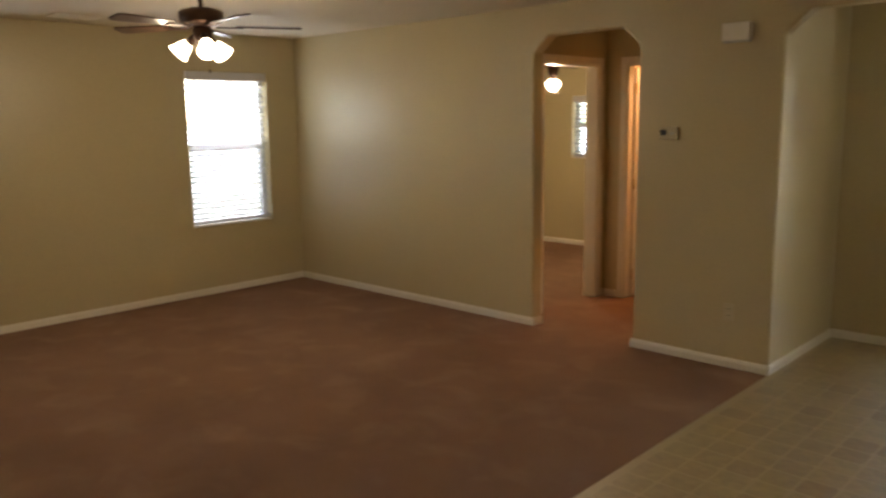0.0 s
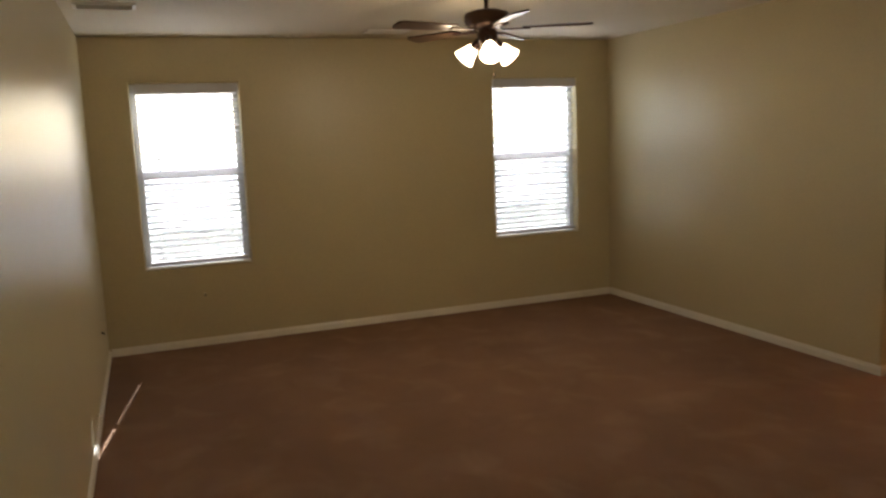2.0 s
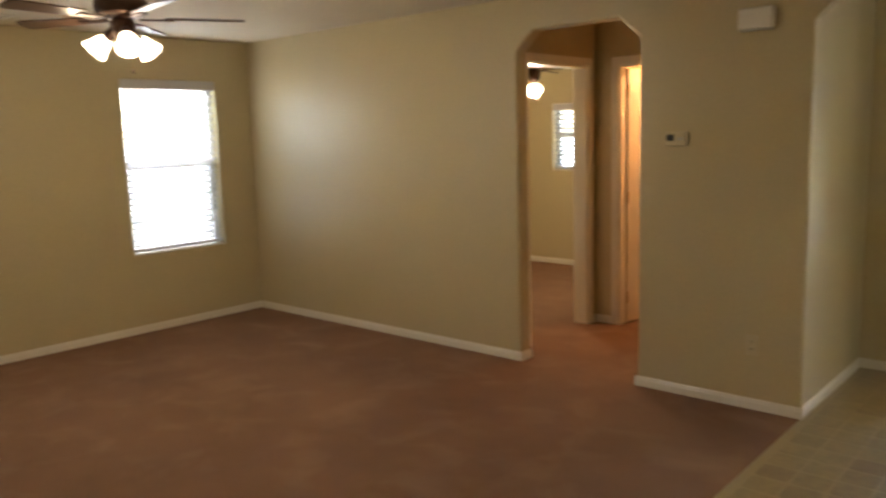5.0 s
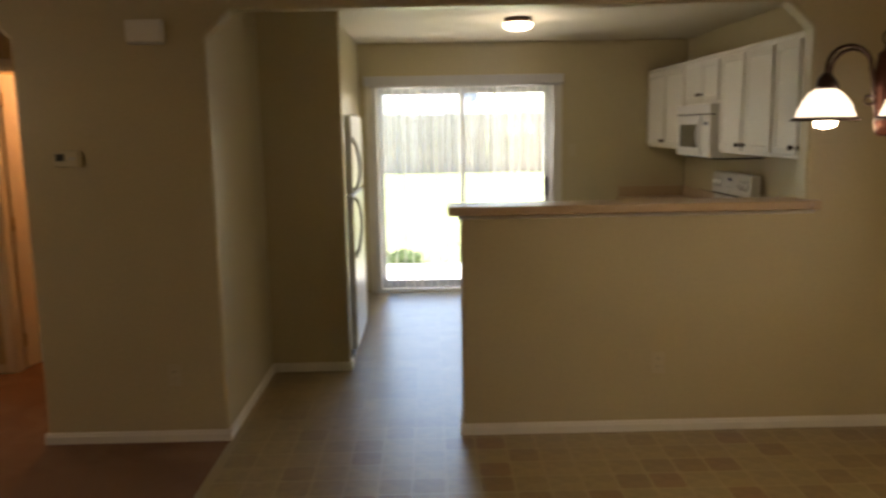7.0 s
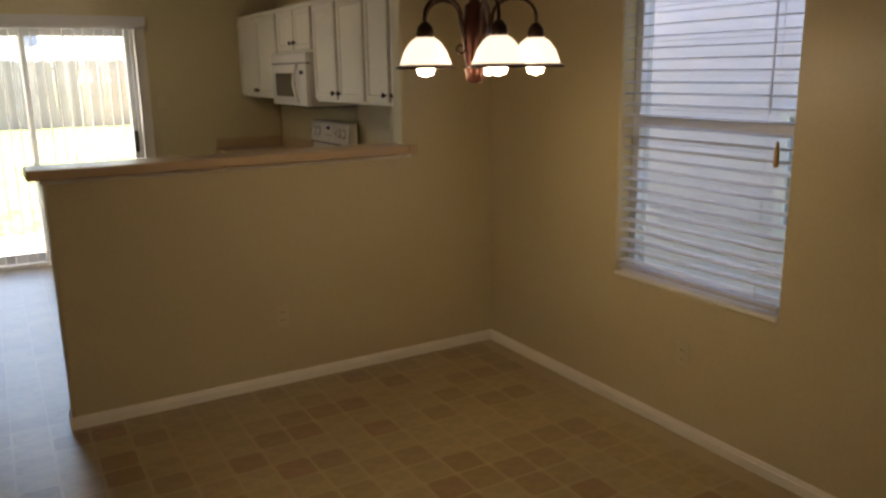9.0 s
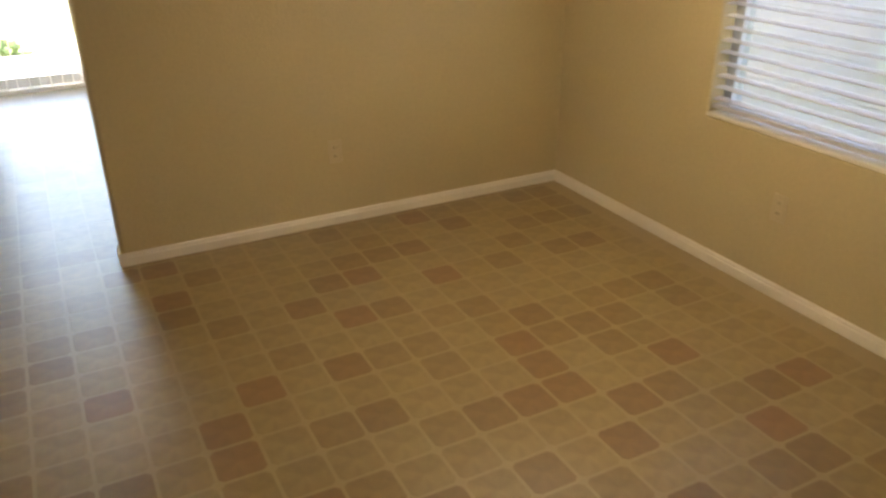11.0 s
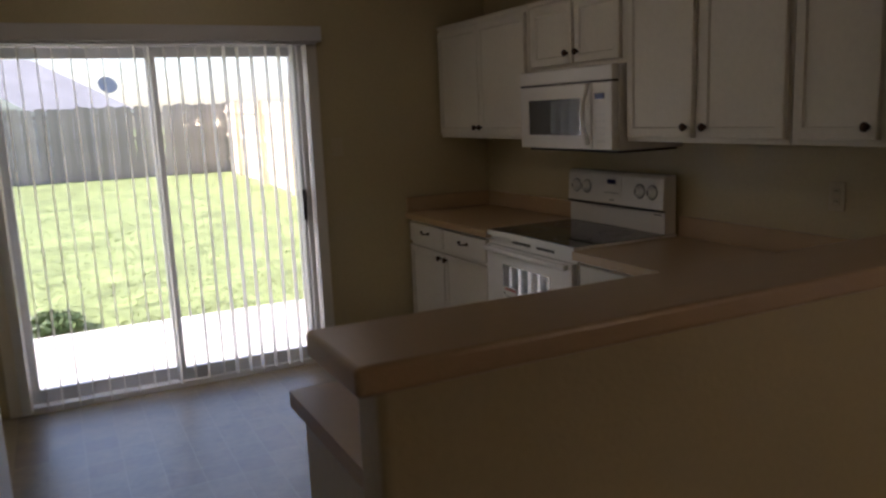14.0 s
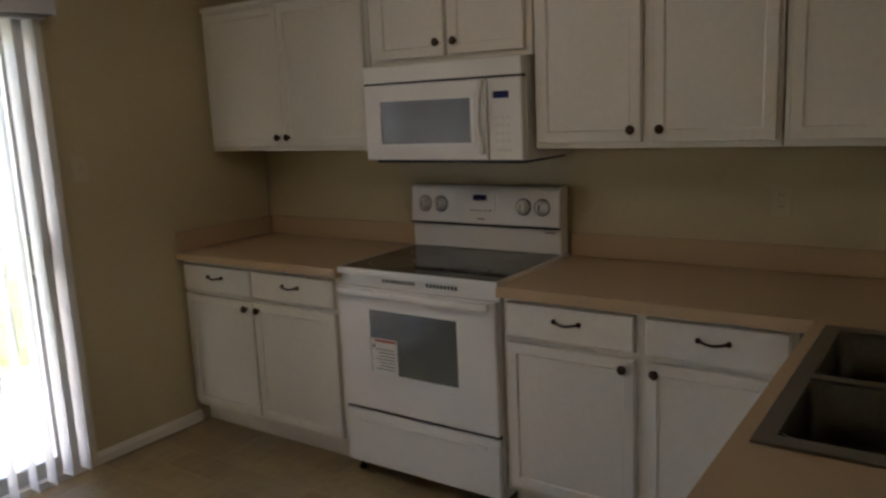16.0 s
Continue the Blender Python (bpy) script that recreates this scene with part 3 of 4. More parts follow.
casing(0.34, 1.14, 0, 0, 2.03, "y", XV, 1)
casing(0.34, 1.14, 0, 0, 2.03, "y", XV - T, -1)
casing(-5.32, -4.6, 0, 0, 2.03, "x", 1.26, -1)
for p0, p1, q0, q1 in ((0.34, 0.355, 0, 2.03), (1.125, 1.14, 0, 2.03), (0.355, 1.125, 2.015, 2.03)):
    structure("trim", boxed(XV - T, XV, p0, p1, q0, q1), TRIM, "white door lining of the bedroom doorway", "trim")
for p0, p1, q0, q1 in ((-5.32, -5.305, 0, 2.03), (-4.615, -4.6, 0, 2.03), (-5.305, -4.615, 2.015, 2.03)):
    structure("trim", boxed(p0, p1, 1.26, 1.26 + T, q0, q1), TRIM, "white door lining of the closet doorway", "trim")


def panel_door(name, label, w, h, m):
    """A six-panel door, hinged at its own x = 0."""
    d = thing(name, label, "door", kind="structure")
    d.matrix_basis = m
    xs = [0, 0.11, w / 2 - 0.05, w / 2 + 0.05, w - 0.11, w]
    zs = [0, 0.22, 0.86, 0.99, 1.58, 1.68, 1.88, h]
    bm = cells(xs, [0, 0.008, 0.027, 0.035], zs, lambda i, j, k: i in (1, 3) and k in (1, 3, 5) and j in (0, 2))
    rounded(part("leaf", bm, TRIM, d), 0.003, 2)
    for z in (0.2, 1.0, 1.82):
        part("hinge", tube(bmesh.new(), ((-0.006, -0.006, z - 0.045), (-0.006, -0.006, z + 0.045)), 0.007, 8), BRASS, d, "brass hinge")
    for s in (-1, 1):
        kb = lathe(bmesh.new(), ((0.026, 0), (0.026, 0.006), (0.011, 0.01), (0.011, 0.03), (0.024, 0.045), (0.026, 0.056), (0.016, 0.066), (0, 0.067)), seg=16)
        bmesh.ops.rotate(kb, verts=kb.verts, cent=(0, 0, 0), matrix=Euler((radians(90 if s < 0 else -90), 0, 0)).to_matrix())
        bmesh.ops.translate(kb, verts=kb.verts, vec=(w - 0.065, 0.0 if s < 0 else 0.035, 0.96))
        part("door_knob", kb, BRASS, d, "brass door knob")
    return d


panel_door("door_1", "white six-panel door standing open into a warmly lit room", 0.68, 1.99, pose(-5.285, 1.34, 0.012, 0, 0, 78))
panel_door("door_2", "white six-panel bedroom door opened against the wall", 0.76, 1.99, pose(XV - T - 0.02, 0.35, 0.012, 0, 0, 188))


# ---- kitchen cabinets ----
def front(name, parent, x, y0, y1, z0, z1, frame=0.05, material=None):
    """A cabinet front that faces -x, with a raised frame round a sunk panel."""
    bm = boxed(x, x + 0.019, y0, y1, z0, z1)
    face = min(bm.faces, key=lambda f: f.calc_center_median().x)
    for thick, depth in ((0.004, 0.003), (frame, 0.0), (0.007, -0.007)) if frame else ((0.005, 0.004),):
        bmesh.ops.inset_region(bm, faces=[face], thickness=thick, depth=depth)
    return part(name, bm, material or CABWHITE, parent)


def knob(parent, x, y, z):
    bm = lathe(bmesh.new(), ((0.008, 0), (0.006, 0.004), (0.006, 0.012), (0.015, 0.016), (0.017, 0.021), (0.013, 0.027), (0, 0.029)), seg=14)
    bmesh.ops.rotate(bm, verts=bm.verts, cent=(0, 0, 0), matrix=Euler((0, radians(-90), 0)).to_matrix())
    bmesh.ops.translate(bm, verts=bm.verts, vec=(x - 0.003, y, z))
    return part("knob", bm, BRONZE, parent, "oil-rubbed bronze knob")


def pull(parent, x, y, z):
    pts = [(x - 0.004 - 0.02 * math.sin(math.pi * k / 10), y + (k - 5) * 0.0095, z - 0.006 * math.sin(math.pi * k / 10)) for k in range(11)]
    bm = tube(bmesh.new(), pts, 0.0045, 8)
    for s in (-1, 1):
        bmesh.ops.create_uvsphere(bm, u_segments=10, v_segments=6, radius=0.0095, matrix=Matrix.Translation((x - 0.006, y + s * 0.0475, z)))
    return part("pull_handle", bm, BRONZE, parent, "curved bronze pull")


def wall_cabinet(label, y0, y1, z0, z1, doors, knob_z):
    """doors: (from, to, knob side)."""
    c = thing("wall_cabinet", label, "cabinet", group="wall cabinets")
    XF = -0.356
    part("body", boxed(XF, 0, y0 + 0.0015, y1 - 0.0015, z0, z1, 0.002), CABWHITE, c)
    part("cornice", boxed(XF - 0.012, XF, y0 + 0.001, y1 - 0.001, z1 - 0.02, z1 + 0.004, 0.004), CABWHITE, c)
    for a, b, side in doors:
        d = front("door", c, XF - 0.02, a, b, z0 + 0.022, z1 - 0.036)
        knob(d, XF - 0.021, a + 0.03 if side < 0 else b - 0.03, knob_z)
    return c


wall_cabinet("white painted double-door wall cabinet beside the patio wall", 2.565, 3.645, 1.39, 2.1, ((2.585, 3.098, 1), (3.103, 3.62, -1)), 1.455)
wall_cabinet("short white double-door cabinet over the microwave", 1.77, 2.562, 1.745, 2.1, ((1.8, 2.135, 1), (2.16, 2.51, -1)), 1.82)
wall_cabinet("white painted double-door wall cabinet above the counter", 0.885, 1.767, 1.39, 2.1, ((0.9, 1.302, 1), (1.346, 1.745, -1)), 1.455)
wall_cabinet("white wall cabinet with a narrow end door next to the bar", 0.385, 0.882, 1.39, 2.1, ((0.398, 0.5, 1), (0.545, 0.862, -1)), 1.455)


def base_cabinet(label, y0, y1, bays):
    c = thing("base_cabinet", label, "cabinet", group="base cabinets")
    XF = -0.615
    part("body", boxed(XF, -0.004, y0 + 0.002, y1 - 0.002, 0.1, 0.868, 0.002), CABWHITE, c)
    part("toe_kick", boxed(XF + 0.065, XF + 0.08, y0 + 0.002, y1 - 0.002, 0, 0.1), CABWHITE, c, "recessed white toe kick")
    for a, b, side in bays:
        d = front("drawer", c, XF - 0.02, a, b, 0.725, 0.852, 0)
        pull(d, XF - 0.023, (a + b) / 2, 0.8)
        d = front("door", c, XF - 0.02, a, b, 0.128, 0.7)
        knob(d, XF - 0.021, a + 0.035 if side < 0 else b - 0.035, 0.667)
    return c


base_cabinet("white base cabinet with two drawers over two doors", 2.578, 3.645, ((2.615, 3.13, 1), (3.142, 3.625, -1)))
base_cabinet("white base cabinet with two drawers beside the range", 0.765, 1.785, ((1.272, 1.76, -1), (0.79, 1.232, 1)))
sb = thing("base_cabinet", "white sink base cabinet behind the half wall", "cabinet", group="base cabinets")
part("body", boxed(-2.235, -0.64, 0.118, 0.681, 0.1, 0.70, 0.002), CABWHITE, sb)
part("end_panel", boxed(-2.25, -2.236, 0.118, 0.691, 0.0, 0.868, 0.002), CABWHITE, sb, "white side panel")
part("toe_kick", boxed(-2.235, -0.64, 0.61, 0.63, 0, 0.1), CABWHITE, sb)
for i in range(4):
    x0 = -2.21 + i * 0.39
    bm = boxed(x0, x0 + 0.37, 0.681, 0.7, 0.13, 0.7, 0.003)
    part("door", bm, CABWHITE, sb)
    bm = boxed(x0, x0 + 0.37, 0.681, 0.7, 0.725, 0.852, 0.003)
    part("drawer", bm, CABWHITE, sb)

# worktops with rolled front edges and upstands
ct = thing("countertop", "tan speckled laminate worktop with a rolled edge", "countertop", group="worktops")
part("worktop", boxed(-0.66, -0.002, 2.573, 3.646, 0.87, 0.91, 0.008), LAMINATE, ct)
part("upstand", boxed(-0.022, -0.002, 2.573, 3.626, 0.911, 1.01, 0.003), LAMINATE, ct)
part("side_upstand", boxed(-0.645, -0.002, 3.627, 3.647, 0.911, 1.01, 0.003), LAMINATE, ct)
c2 = thing("countertop", "tan laminate corner worktop holding the sink", "countertop", group="worktops")
SX, SY = (-1.575, -0.71), (0.16, 0.686)
part("worktop", cells([-2.275, SX[0] + 0.02, SX[1] - 0.02, -0.66, -0.002], [0.118, SY[0] + 0.02, SY[1] - 0.02, 0.724, 1.787], [0.87, 0.91],
                      lambda i, j, k: (i == 1 and j == 1) or (i < 3 and j == 3)), LAMINATE, c2)
part("upstand", boxed(-0.022, -0.002, 0.14, 1.787, 0.911, 1.01, 0.003), LAMINATE, c2)
part("bar_upstand", boxed(-2.26, -0.022, 0.118, 0.134, 0.911, 1.01, 0.003), LAMINATE, c2)

bar = thing("bar_top", "tan laminate bar top capping the half wall", "bar top")
part("slab", boxed(-2.385, X_JAMB - 0.001, -0.075, 0.165, 1.167, 1.213, 0.009, 3), LAMINATE, bar)
part("cap_end", boxed(X_JAMB + 0.001, -0.52, -0.075, -0.002, 1.167, 1.213, 0.006), LAMINATE, bar)
part("apron", boxed(-2.335, -0.525, -0.012, -0.002, 1.143, 1.165, 0.003), TRIM, bar, "white trim strip under the bar")
part("end_apron", boxed(-2.334, -2.324, -0.002, 0.115, 1.143, 1.165, 0.003), TRIM, bar)

# sink
sk = thing("kitchen_sink", "double-bowl stainless steel sink set in the worktop", "sink", (0, 0, 0))
xs, ys = [SX[0], SX[0] + 0.045, -1.175, -1.14, SX[1] - 0.045, SX[1]], [SY[0], SY[0] + 0.075, SY[1] - 0.04, SY[1]]
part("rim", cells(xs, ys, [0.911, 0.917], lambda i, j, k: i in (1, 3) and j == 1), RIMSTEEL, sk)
for x0, x1 in ((xs[1], xs[2]), (xs[3], xs[4])):
    bm = boxed(x0 - 0.001, x1 + 0.001, ys[1] - 0.001, ys[2] + 0.001, 0.735, 0.916)
    bmesh.ops.delete(bm, geom=[f for f in bm.faces if f.calc_center_median().z > 0.91], context="FACES")
    lower = [e for e in bm.edges if all(v.co.z < 0.8 for v in e.verts) or abs(e.verts[0].co.z - e.verts[1].co.z) > 0.1]
    bmesh.ops.bevel(bm, geom=lower, offset=0.045, segments=4, affect="EDGES", profile=0.5)
    for f in bm.faces:
        f.smooth = True
    bmesh.ops.reverse_faces(bm, faces=bm.faces)
    # bowl colour is darker than the rim's
    b = part("bowl", bm, BOWLSTEEL, sk)
    sol = b.modifiers.new("thick", "SOLIDIFY")
    sol.thickness, sol.offset = 0.0015, -1
    part("drain", lathe(bmesh.new(), ((0.045, 0), (0.045, 0.003), (0.03, 0.003), (0.02, 0.001), (0, 0.001)), ((x0 + x1) / 2, 0.45, 0.7355), 20), STEEL, b)

# ---- range ----
R0, R1 = 1.79, 2.57
rg = thing("range", "white freestanding electric range with a black glass cooktop", "range")
part("body", boxed(-0.625, -0.02, R0, R1, 0.05, 0.895, 0.003), ENAMEL, rg)
part("cooktop_frame", cells([-0.648, -0.63, -0.1, -0.03], [R0 - 0.001, R0 + 0.015, R1 - 0.015, R1 + 0.001], [0.896, 0.922], lambda i, j, k: i == 1 and j == 1), ENAMEL, rg)
part("cooktop", boxed(-0.632, -0.098, R0 + 0.013, R1 - 0.013, 0.9, 0.924, 0.002), GLASSTOP, rg, "black ceramic glass cooktop")
for cx, cy, r in ((-0.5, 2.0, 0.09), (-0.5, 2.39, 0.1), (-0.24, 2.0, 0.08), (-0.24, 2.39, 0.075)):
    part("burner_ring", lathe(bmesh.new(), ((r, 0), (r, 0.0006), (r - 0.004, 0.0006), (r - 0.004, 0)), (cx, cy, 0.9241), 36, False), RINGGREY, rg, "grey printed burner ring")
bm = bmesh.new()
prof = ((-0.1, 0.9225), (-0.1, 1.036), (-0.115, 1.044), (-0.105, 1.197), (-0.09, 1.212), (-0.03, 1.212), (-0.03, 0.9225))
ends = [[bm.verts.new((x, y, z)) for x, z in prof] for y in (R0 + 0.004, R1 - 0.004)]
for i in range(len(prof)):
    j = (i + 1) % len(prof)
    bm.faces.new((ends[0][i], ends[0][j], ends[1][j], ends[1][i]))
bm.faces.new(ends[0]), bm.faces.new(ends[1])
bmesh.ops.recalc_face_normals(bm, faces=bm.faces)
bg = rounded(part("backguard", bm, ENAMEL, rg), 0.006, 3)
# black strip paints the shadow line below the backguard's lip
part("lip_shadow_strip", boxed(-0.118, -0.1, R0 + 0.006, R1 - 0.006, 1.034, 1.041), BLACK, bg, "thin black strip for the shadow under the lip")
for y in (R0 + 0.085, R0 + 0.175, R1 - 0.175, R1 - 0.085):
    bm = lathe(bmesh.new(), ((0.031, 0), (0.031, 0.006), (0.024, 0.008), (0.021, 0.026), (0.017, 0.03), (0, 0.03)), seg=20)
    bmesh.ops.rotate(bm, verts=bm.verts, cent=(0, 0, 0), matrix=Euler((0, radians(-86), 0)).to_matrix())
    bmesh.ops.translate(bm, verts=bm.verts, vec=(-0.1105, y, 1.126))
    # flat grey disc: the knob's soft shadow on the backguard, put in as colour
    shade_disc = lathe(bmesh.new(), ((0.038, 0), (0.038, 0.0015), (0, 0.0015)), seg=24)
    bmesh.ops.rotate(shade_disc, verts=shade_disc.verts, cent=(0, 0, 0), matrix=Euler((0, radians(-86), 0)).to_matrix())
    bmesh.ops.translate(shade_disc, verts=shade_disc.verts, vec=(-0.1103, y, 1.126))
    part("knob_shade_disc", shade_disc, HANDLEGREY, bg, "grey disc painting the shade round the knob")
    kb = part("control_knob", bm, ENAMEL, bg, "white control knob")
    part("pointer", boxed(-0.144, -0.1405, y - 0.003, y + 0.003, 1.114, 1.14), RINGGREY, kb)
yc = (R0 + R1) / 2
part("control_panel", boxed(-0.1135, -0.108, yc - 0.075, yc + 0.075, 1.085, 1.186, 0.002), ENAMEL, bg)
part("clock_display", boxed(-0.1148, -0.1125, yc - 0.032, yc + 0.036, 1.15, 1.174), DISPLAY, bg, "dark blue clock display")
for k in range(5):
    part("button_mark", boxed(-0.1142, -0.113, yc - 0.055 + k * 0.024, yc - 0.04 + k * 0.024, 1.1, 1.106), RINGGREY, bg)
part("badge", boxed(-0.1142, -0.1125, yc - 0.02, yc + 0.02, 1.062, 1.068), RINGGREY, bg)
part("rating_label", boxed(-0.1018, -0.1, R0 + 0.03, R0 + 0.08, 1.014, 1.02), RINGGREY, bg)
od = part("oven_door", boxed(-0.66, -0.628, R0 + 0.004, R1 - 0.004, 0.318, 0.848, 0.006), ENAMEL, rg)
part("oven_window", boxed(-0.6625, -0.656, 1.967, 2.398, 0.49, 0.757, 0.001), OVENGLASS, od, "dark glass oven window")
part("oven_handle", boxed(-0.693, -0.672, R0 + 0.02, R1 - 0.02, 0.815, 0.845, 0.009, 3), ENAMEL, od)
for y in (R0 + 0.03, R1 - 0.06):
    part("handle_bracket", boxed(-0.678, -0.655, y, y + 0.03, 0.817, 0.843, 0.003), ENAMEL, od)
for k in range(22):
    if k not in (9, 10, 11):
        part("vent_slot", boxed(-0.6275, -0.62, R0 + 0.19 + k * 0.017, R0 + 0.199 + k * 0.017, 0.868, 0.882), BLACK, rg)
part("storage_drawer", boxed(-0.655, -0.626, R0 + 0.004, R1 - 0.004, 0.06, 0.303, 0.006), ENAMEL, rg)
part("drawer_lip", boxed(-0.665, -0.654, R0 + 0.06, R1 - 0.06, 0.255, 0.272, 0.004), ENAMEL, rg)
part("drawer_seam", boxed(-0.642, -0.626, R0 + 0.006, R1 - 0.006, 0.304, 0.317), BLACK, rg)
for x in (-0.6, -0.08):
    for y in (R0 + 0.03, R1 - 0.03):
        part("foot", lathe(bmesh.new(), ((0.016, 0), (0.016, 0.01), (0.008, 0.012), (0.008, 0.055)), (x, y, -0.0), 10), BLACK, rg)
tag = thing("paper_tag", "white paper instruction tag stuck on the oven door", "paper tag")
part("sheet", boxed(-0.6655, -0.664, 2.258, 2.392, 0.487, 0.64), PAPER, tag)
part("red_heading", boxed(-0.6662, -0.6652, 2.263, 2.375, 0.625, 0.636), RED, tag, "red heading bar")
part("dark_mark", boxed(-0.6662, -0.6652, 2.372, 2.384, 0.6, 0.612), BLACK, tag)
for k in range(7):
    part("text_bar", boxed(-0.6661, -0.6652, 2.272, 2.352 + 0.02 * (k % 3 == 0), 0.592 - k * 0.014, 0.596 - k * 0.014), RINGGREY, tag)

# ---- microwave ----
M0, M1, MZ = 1.785, 2.55, 1.348
mw = thing("microwave", "white over-the-range microwave under the short cabinet", "microwave")
part("body", boxed(-0.39, -0.002, M0, M1, MZ, 1.743, 0.003), ENAMEL, mw)
dr = part("door", boxed(-0.43, -0.391, 1.938, M1, MZ + 0.004, 1.665, 0.006), ENAMEL, mw)
part("window_frame", cells([-0.434, -0.429], [1.992, 2.012, 2.462, 2.488], [1.4, 1.42, 1.595, 1.617], lambda i, j, k: j == 1 and k == 1), ENAMEL, dr)
part("door_window", boxed(-0.4315, -0.428, 2.012, 2.462, 1.42, 1.595), MWGLASS, dr, "grey mesh door window")
part("panel", boxed(-0.43, -0.391, M0, 1.934, MZ + 0.004, 1.665, 0.006), ENAMEL, mw)
part("grille", boxed(-0.43, -0.391, M0, M1, 1.672, 1.743, 0.006), ENAMEL, mw)
part("grille_seam", boxed(-0.425, -0.391, M0 + 0.002, M1 - 0.002, 1.664, 1.673), BLACK, mw)
hp = [(-0.434 - 0.034 * math.sin(math.pi * k / 12), 1.958, MZ + 0.03 + k * 0.0235) for k in range(13)]
part("door_handle", tube(bmesh.new(), hp, 0.011, 10), ENAMEL, dr, "bowed white door handle")
part("display", boxed(-0.4325, -0.4295, 1.84, 1.908, 1.587, 1.614), DISPLAY, mw, "dark blue clock display")
for r in range(4):
    for c in range(3):
        part("key_mark", boxed(-0.4306, -0.4299, 1.836 + c * 0.026, 1.853 + c * 0.026, 1.42 + r * 0.03, 1.43 + r * 0.03), KEYPALE, mw)
part("latch_bar", boxed(-0.4312, -0.4295, 1.835, 1.9, 1.385, 1.397), KEYPALE, mw)
part("underside", boxed(-0.385, -0.02, M0 + 0.02, M1 - 0.02, MZ - 0.012, MZ, 0.003), BLACK, mw, "dark underside filter panel")

# ---- refrigerator and cabinet above ----
fr = thing("refrigerator", "white top-freezer refrigerator in the wall alcove", "refrigerator")
part("body", boxed(-3.70, -3.075, 1.4, 2.21, 0.03, 1.7, 0.006), FRIDGE, fr)
for z0, z1, name in ((0.07, 1.155, "fridge_door"), (1.17, 1.7, "freezer_door")):
    d = part(name, boxed(-3.065, -3.0, 1.4, 2.21, z0, z1, 0.014, 3), FRIDGE, fr)
    up = name == "freezer_door"
    a, b = (1.19, 1.55) if up else (1.14, 0.72)
    pts = [(-3.005 + 0.048 * math.sin(math.pi * min(1, k / 9)) ** 0.7 + (0.006 if 0 < k < 9 else 0), 1.45, a + (b - a) * (k / 9) ** 1.3) for k in range(10)]
    part("door_handle", tube(bmesh.new(), pts, 0.011, 8), HANDLEGREY, d, "curved grey door handle")
part("gasket", boxed(-3.074, -3.066, 1.41, 2.2, 0.075, 1.69), BLACK, fr, "dark door gasket")
part("kick_grille", boxed(-3.055, -3.035, 1.41, 2.2, 0.01, 0.065, 0.003), BLACK, fr)
part("hinge_cap", boxed(-3.10, -3.02, 2.13, 2.2, 1.702, 1.716, 0.004), FRIDGE, fr)

# ---- electrical plates ----
def plate(name, label, category, x, y, z, face, w=0.07, h=0.115, holes=True):
    """A wall plate; face: the way it looks, '-y', '-x' or '+x'."""
    t = thing(name, label, category, (x, y, z), {"-y": 0, "-x": -90, "+x": 90}[face])
    part("cover", boxed(-w / 2, w / 2, -0.006, 0, -h / 2, h / 2, 0.003), PLATE, t)
    if holes:
        for dz in (-0.021, 0.021):
            s = part("socket", boxed(-0.015, 0.015, -0.0085, -0.005, dz - 0.014, dz + 0.014, 0.004), PLATE, t)
            for dx in (-0.006, 0.006):
                part("slot", boxed(dx - 0.0012, dx + 0.0012, -0.0092, -0.008, dz - 0.004, dz + 0.006), BLACK, s)
    else:
        part("toggle", boxed(-0.005, 0.005, -0.016, -0.005, -0.012, 0.012, 0.002), PLATE, t)
    return t


plate("wall_outlet", "ivory duplex outlet low on the half wall", "outlet", -1.3, 0, 0.373, "-y")
plate("wall_outlet", "ivory duplex outlet low on the wall by the archway", "outlet", -3.814, 0, 0.36, "-y")
plate("wall_outlet", "ivory duplex outlet under the dining window", "outlet", 0, -1.5, 0.373, "-x")
plate("light_switch", "ivory light switch beside the patio door", "light switch", -1.097, Y_BACK, 1.368, "-y", holes=False)
plate("wall_outlet", "ivory duplex outlet above the kitchen worktop", "outlet", 0, 0.95, 1.17, "-x")
for cx, cy, cz, cr in ((X_WIN, -3.754, 0.414, 90), (-7.598, Y_LEFT, 0.36, 180)):
    cs = thing("cable_stub", "short dark cable end poking from the wall", "cable", (cx, cy, cz), cr)
    part("grommet", boxed(-0.012, 0.012, -0.004, 0, -0.012, 0.012, 0.003), PLATE, cs)
    part("cable", tube(bmesh.new(), ((0, 0, 0), (0, -0.014, -0.002), (0.002, -0.02, -0.012)), 0.006, 8), BLACK, cs, "black cable end")
th = thing("thermostat", "ivory wall thermostat with a dark display", "thermostat", (-4.26, 0, 1.484))
part("case", boxed(-0.062, 0.062, -0.028, 0, -0.042, 0.042, 0.008, 3), PLATE, th)
part("display", boxed(-0.052, -0.008, -0.0295, -0.026, -0.012, 0.024, 0.001), BLACK, th, "dark display")
part("lever", boxed(0.015, 0.045, -0.031, -0.027, -0.006, 0.006, 0.001), KEYGREY, th)
db = thing("door_chime", "white door chime box high on the wall", "door chime", (-3.83, 0, 2.09))
part("cover", boxed(-0.088, 0.088, -0.05, 0, -0.056, 0.05, 0.01, 3), TRIM, db)
part("base", boxed(-0.08, 0.08, -0.044, 0, -0.064, -0.055, 0.003), KEYGREY, db)


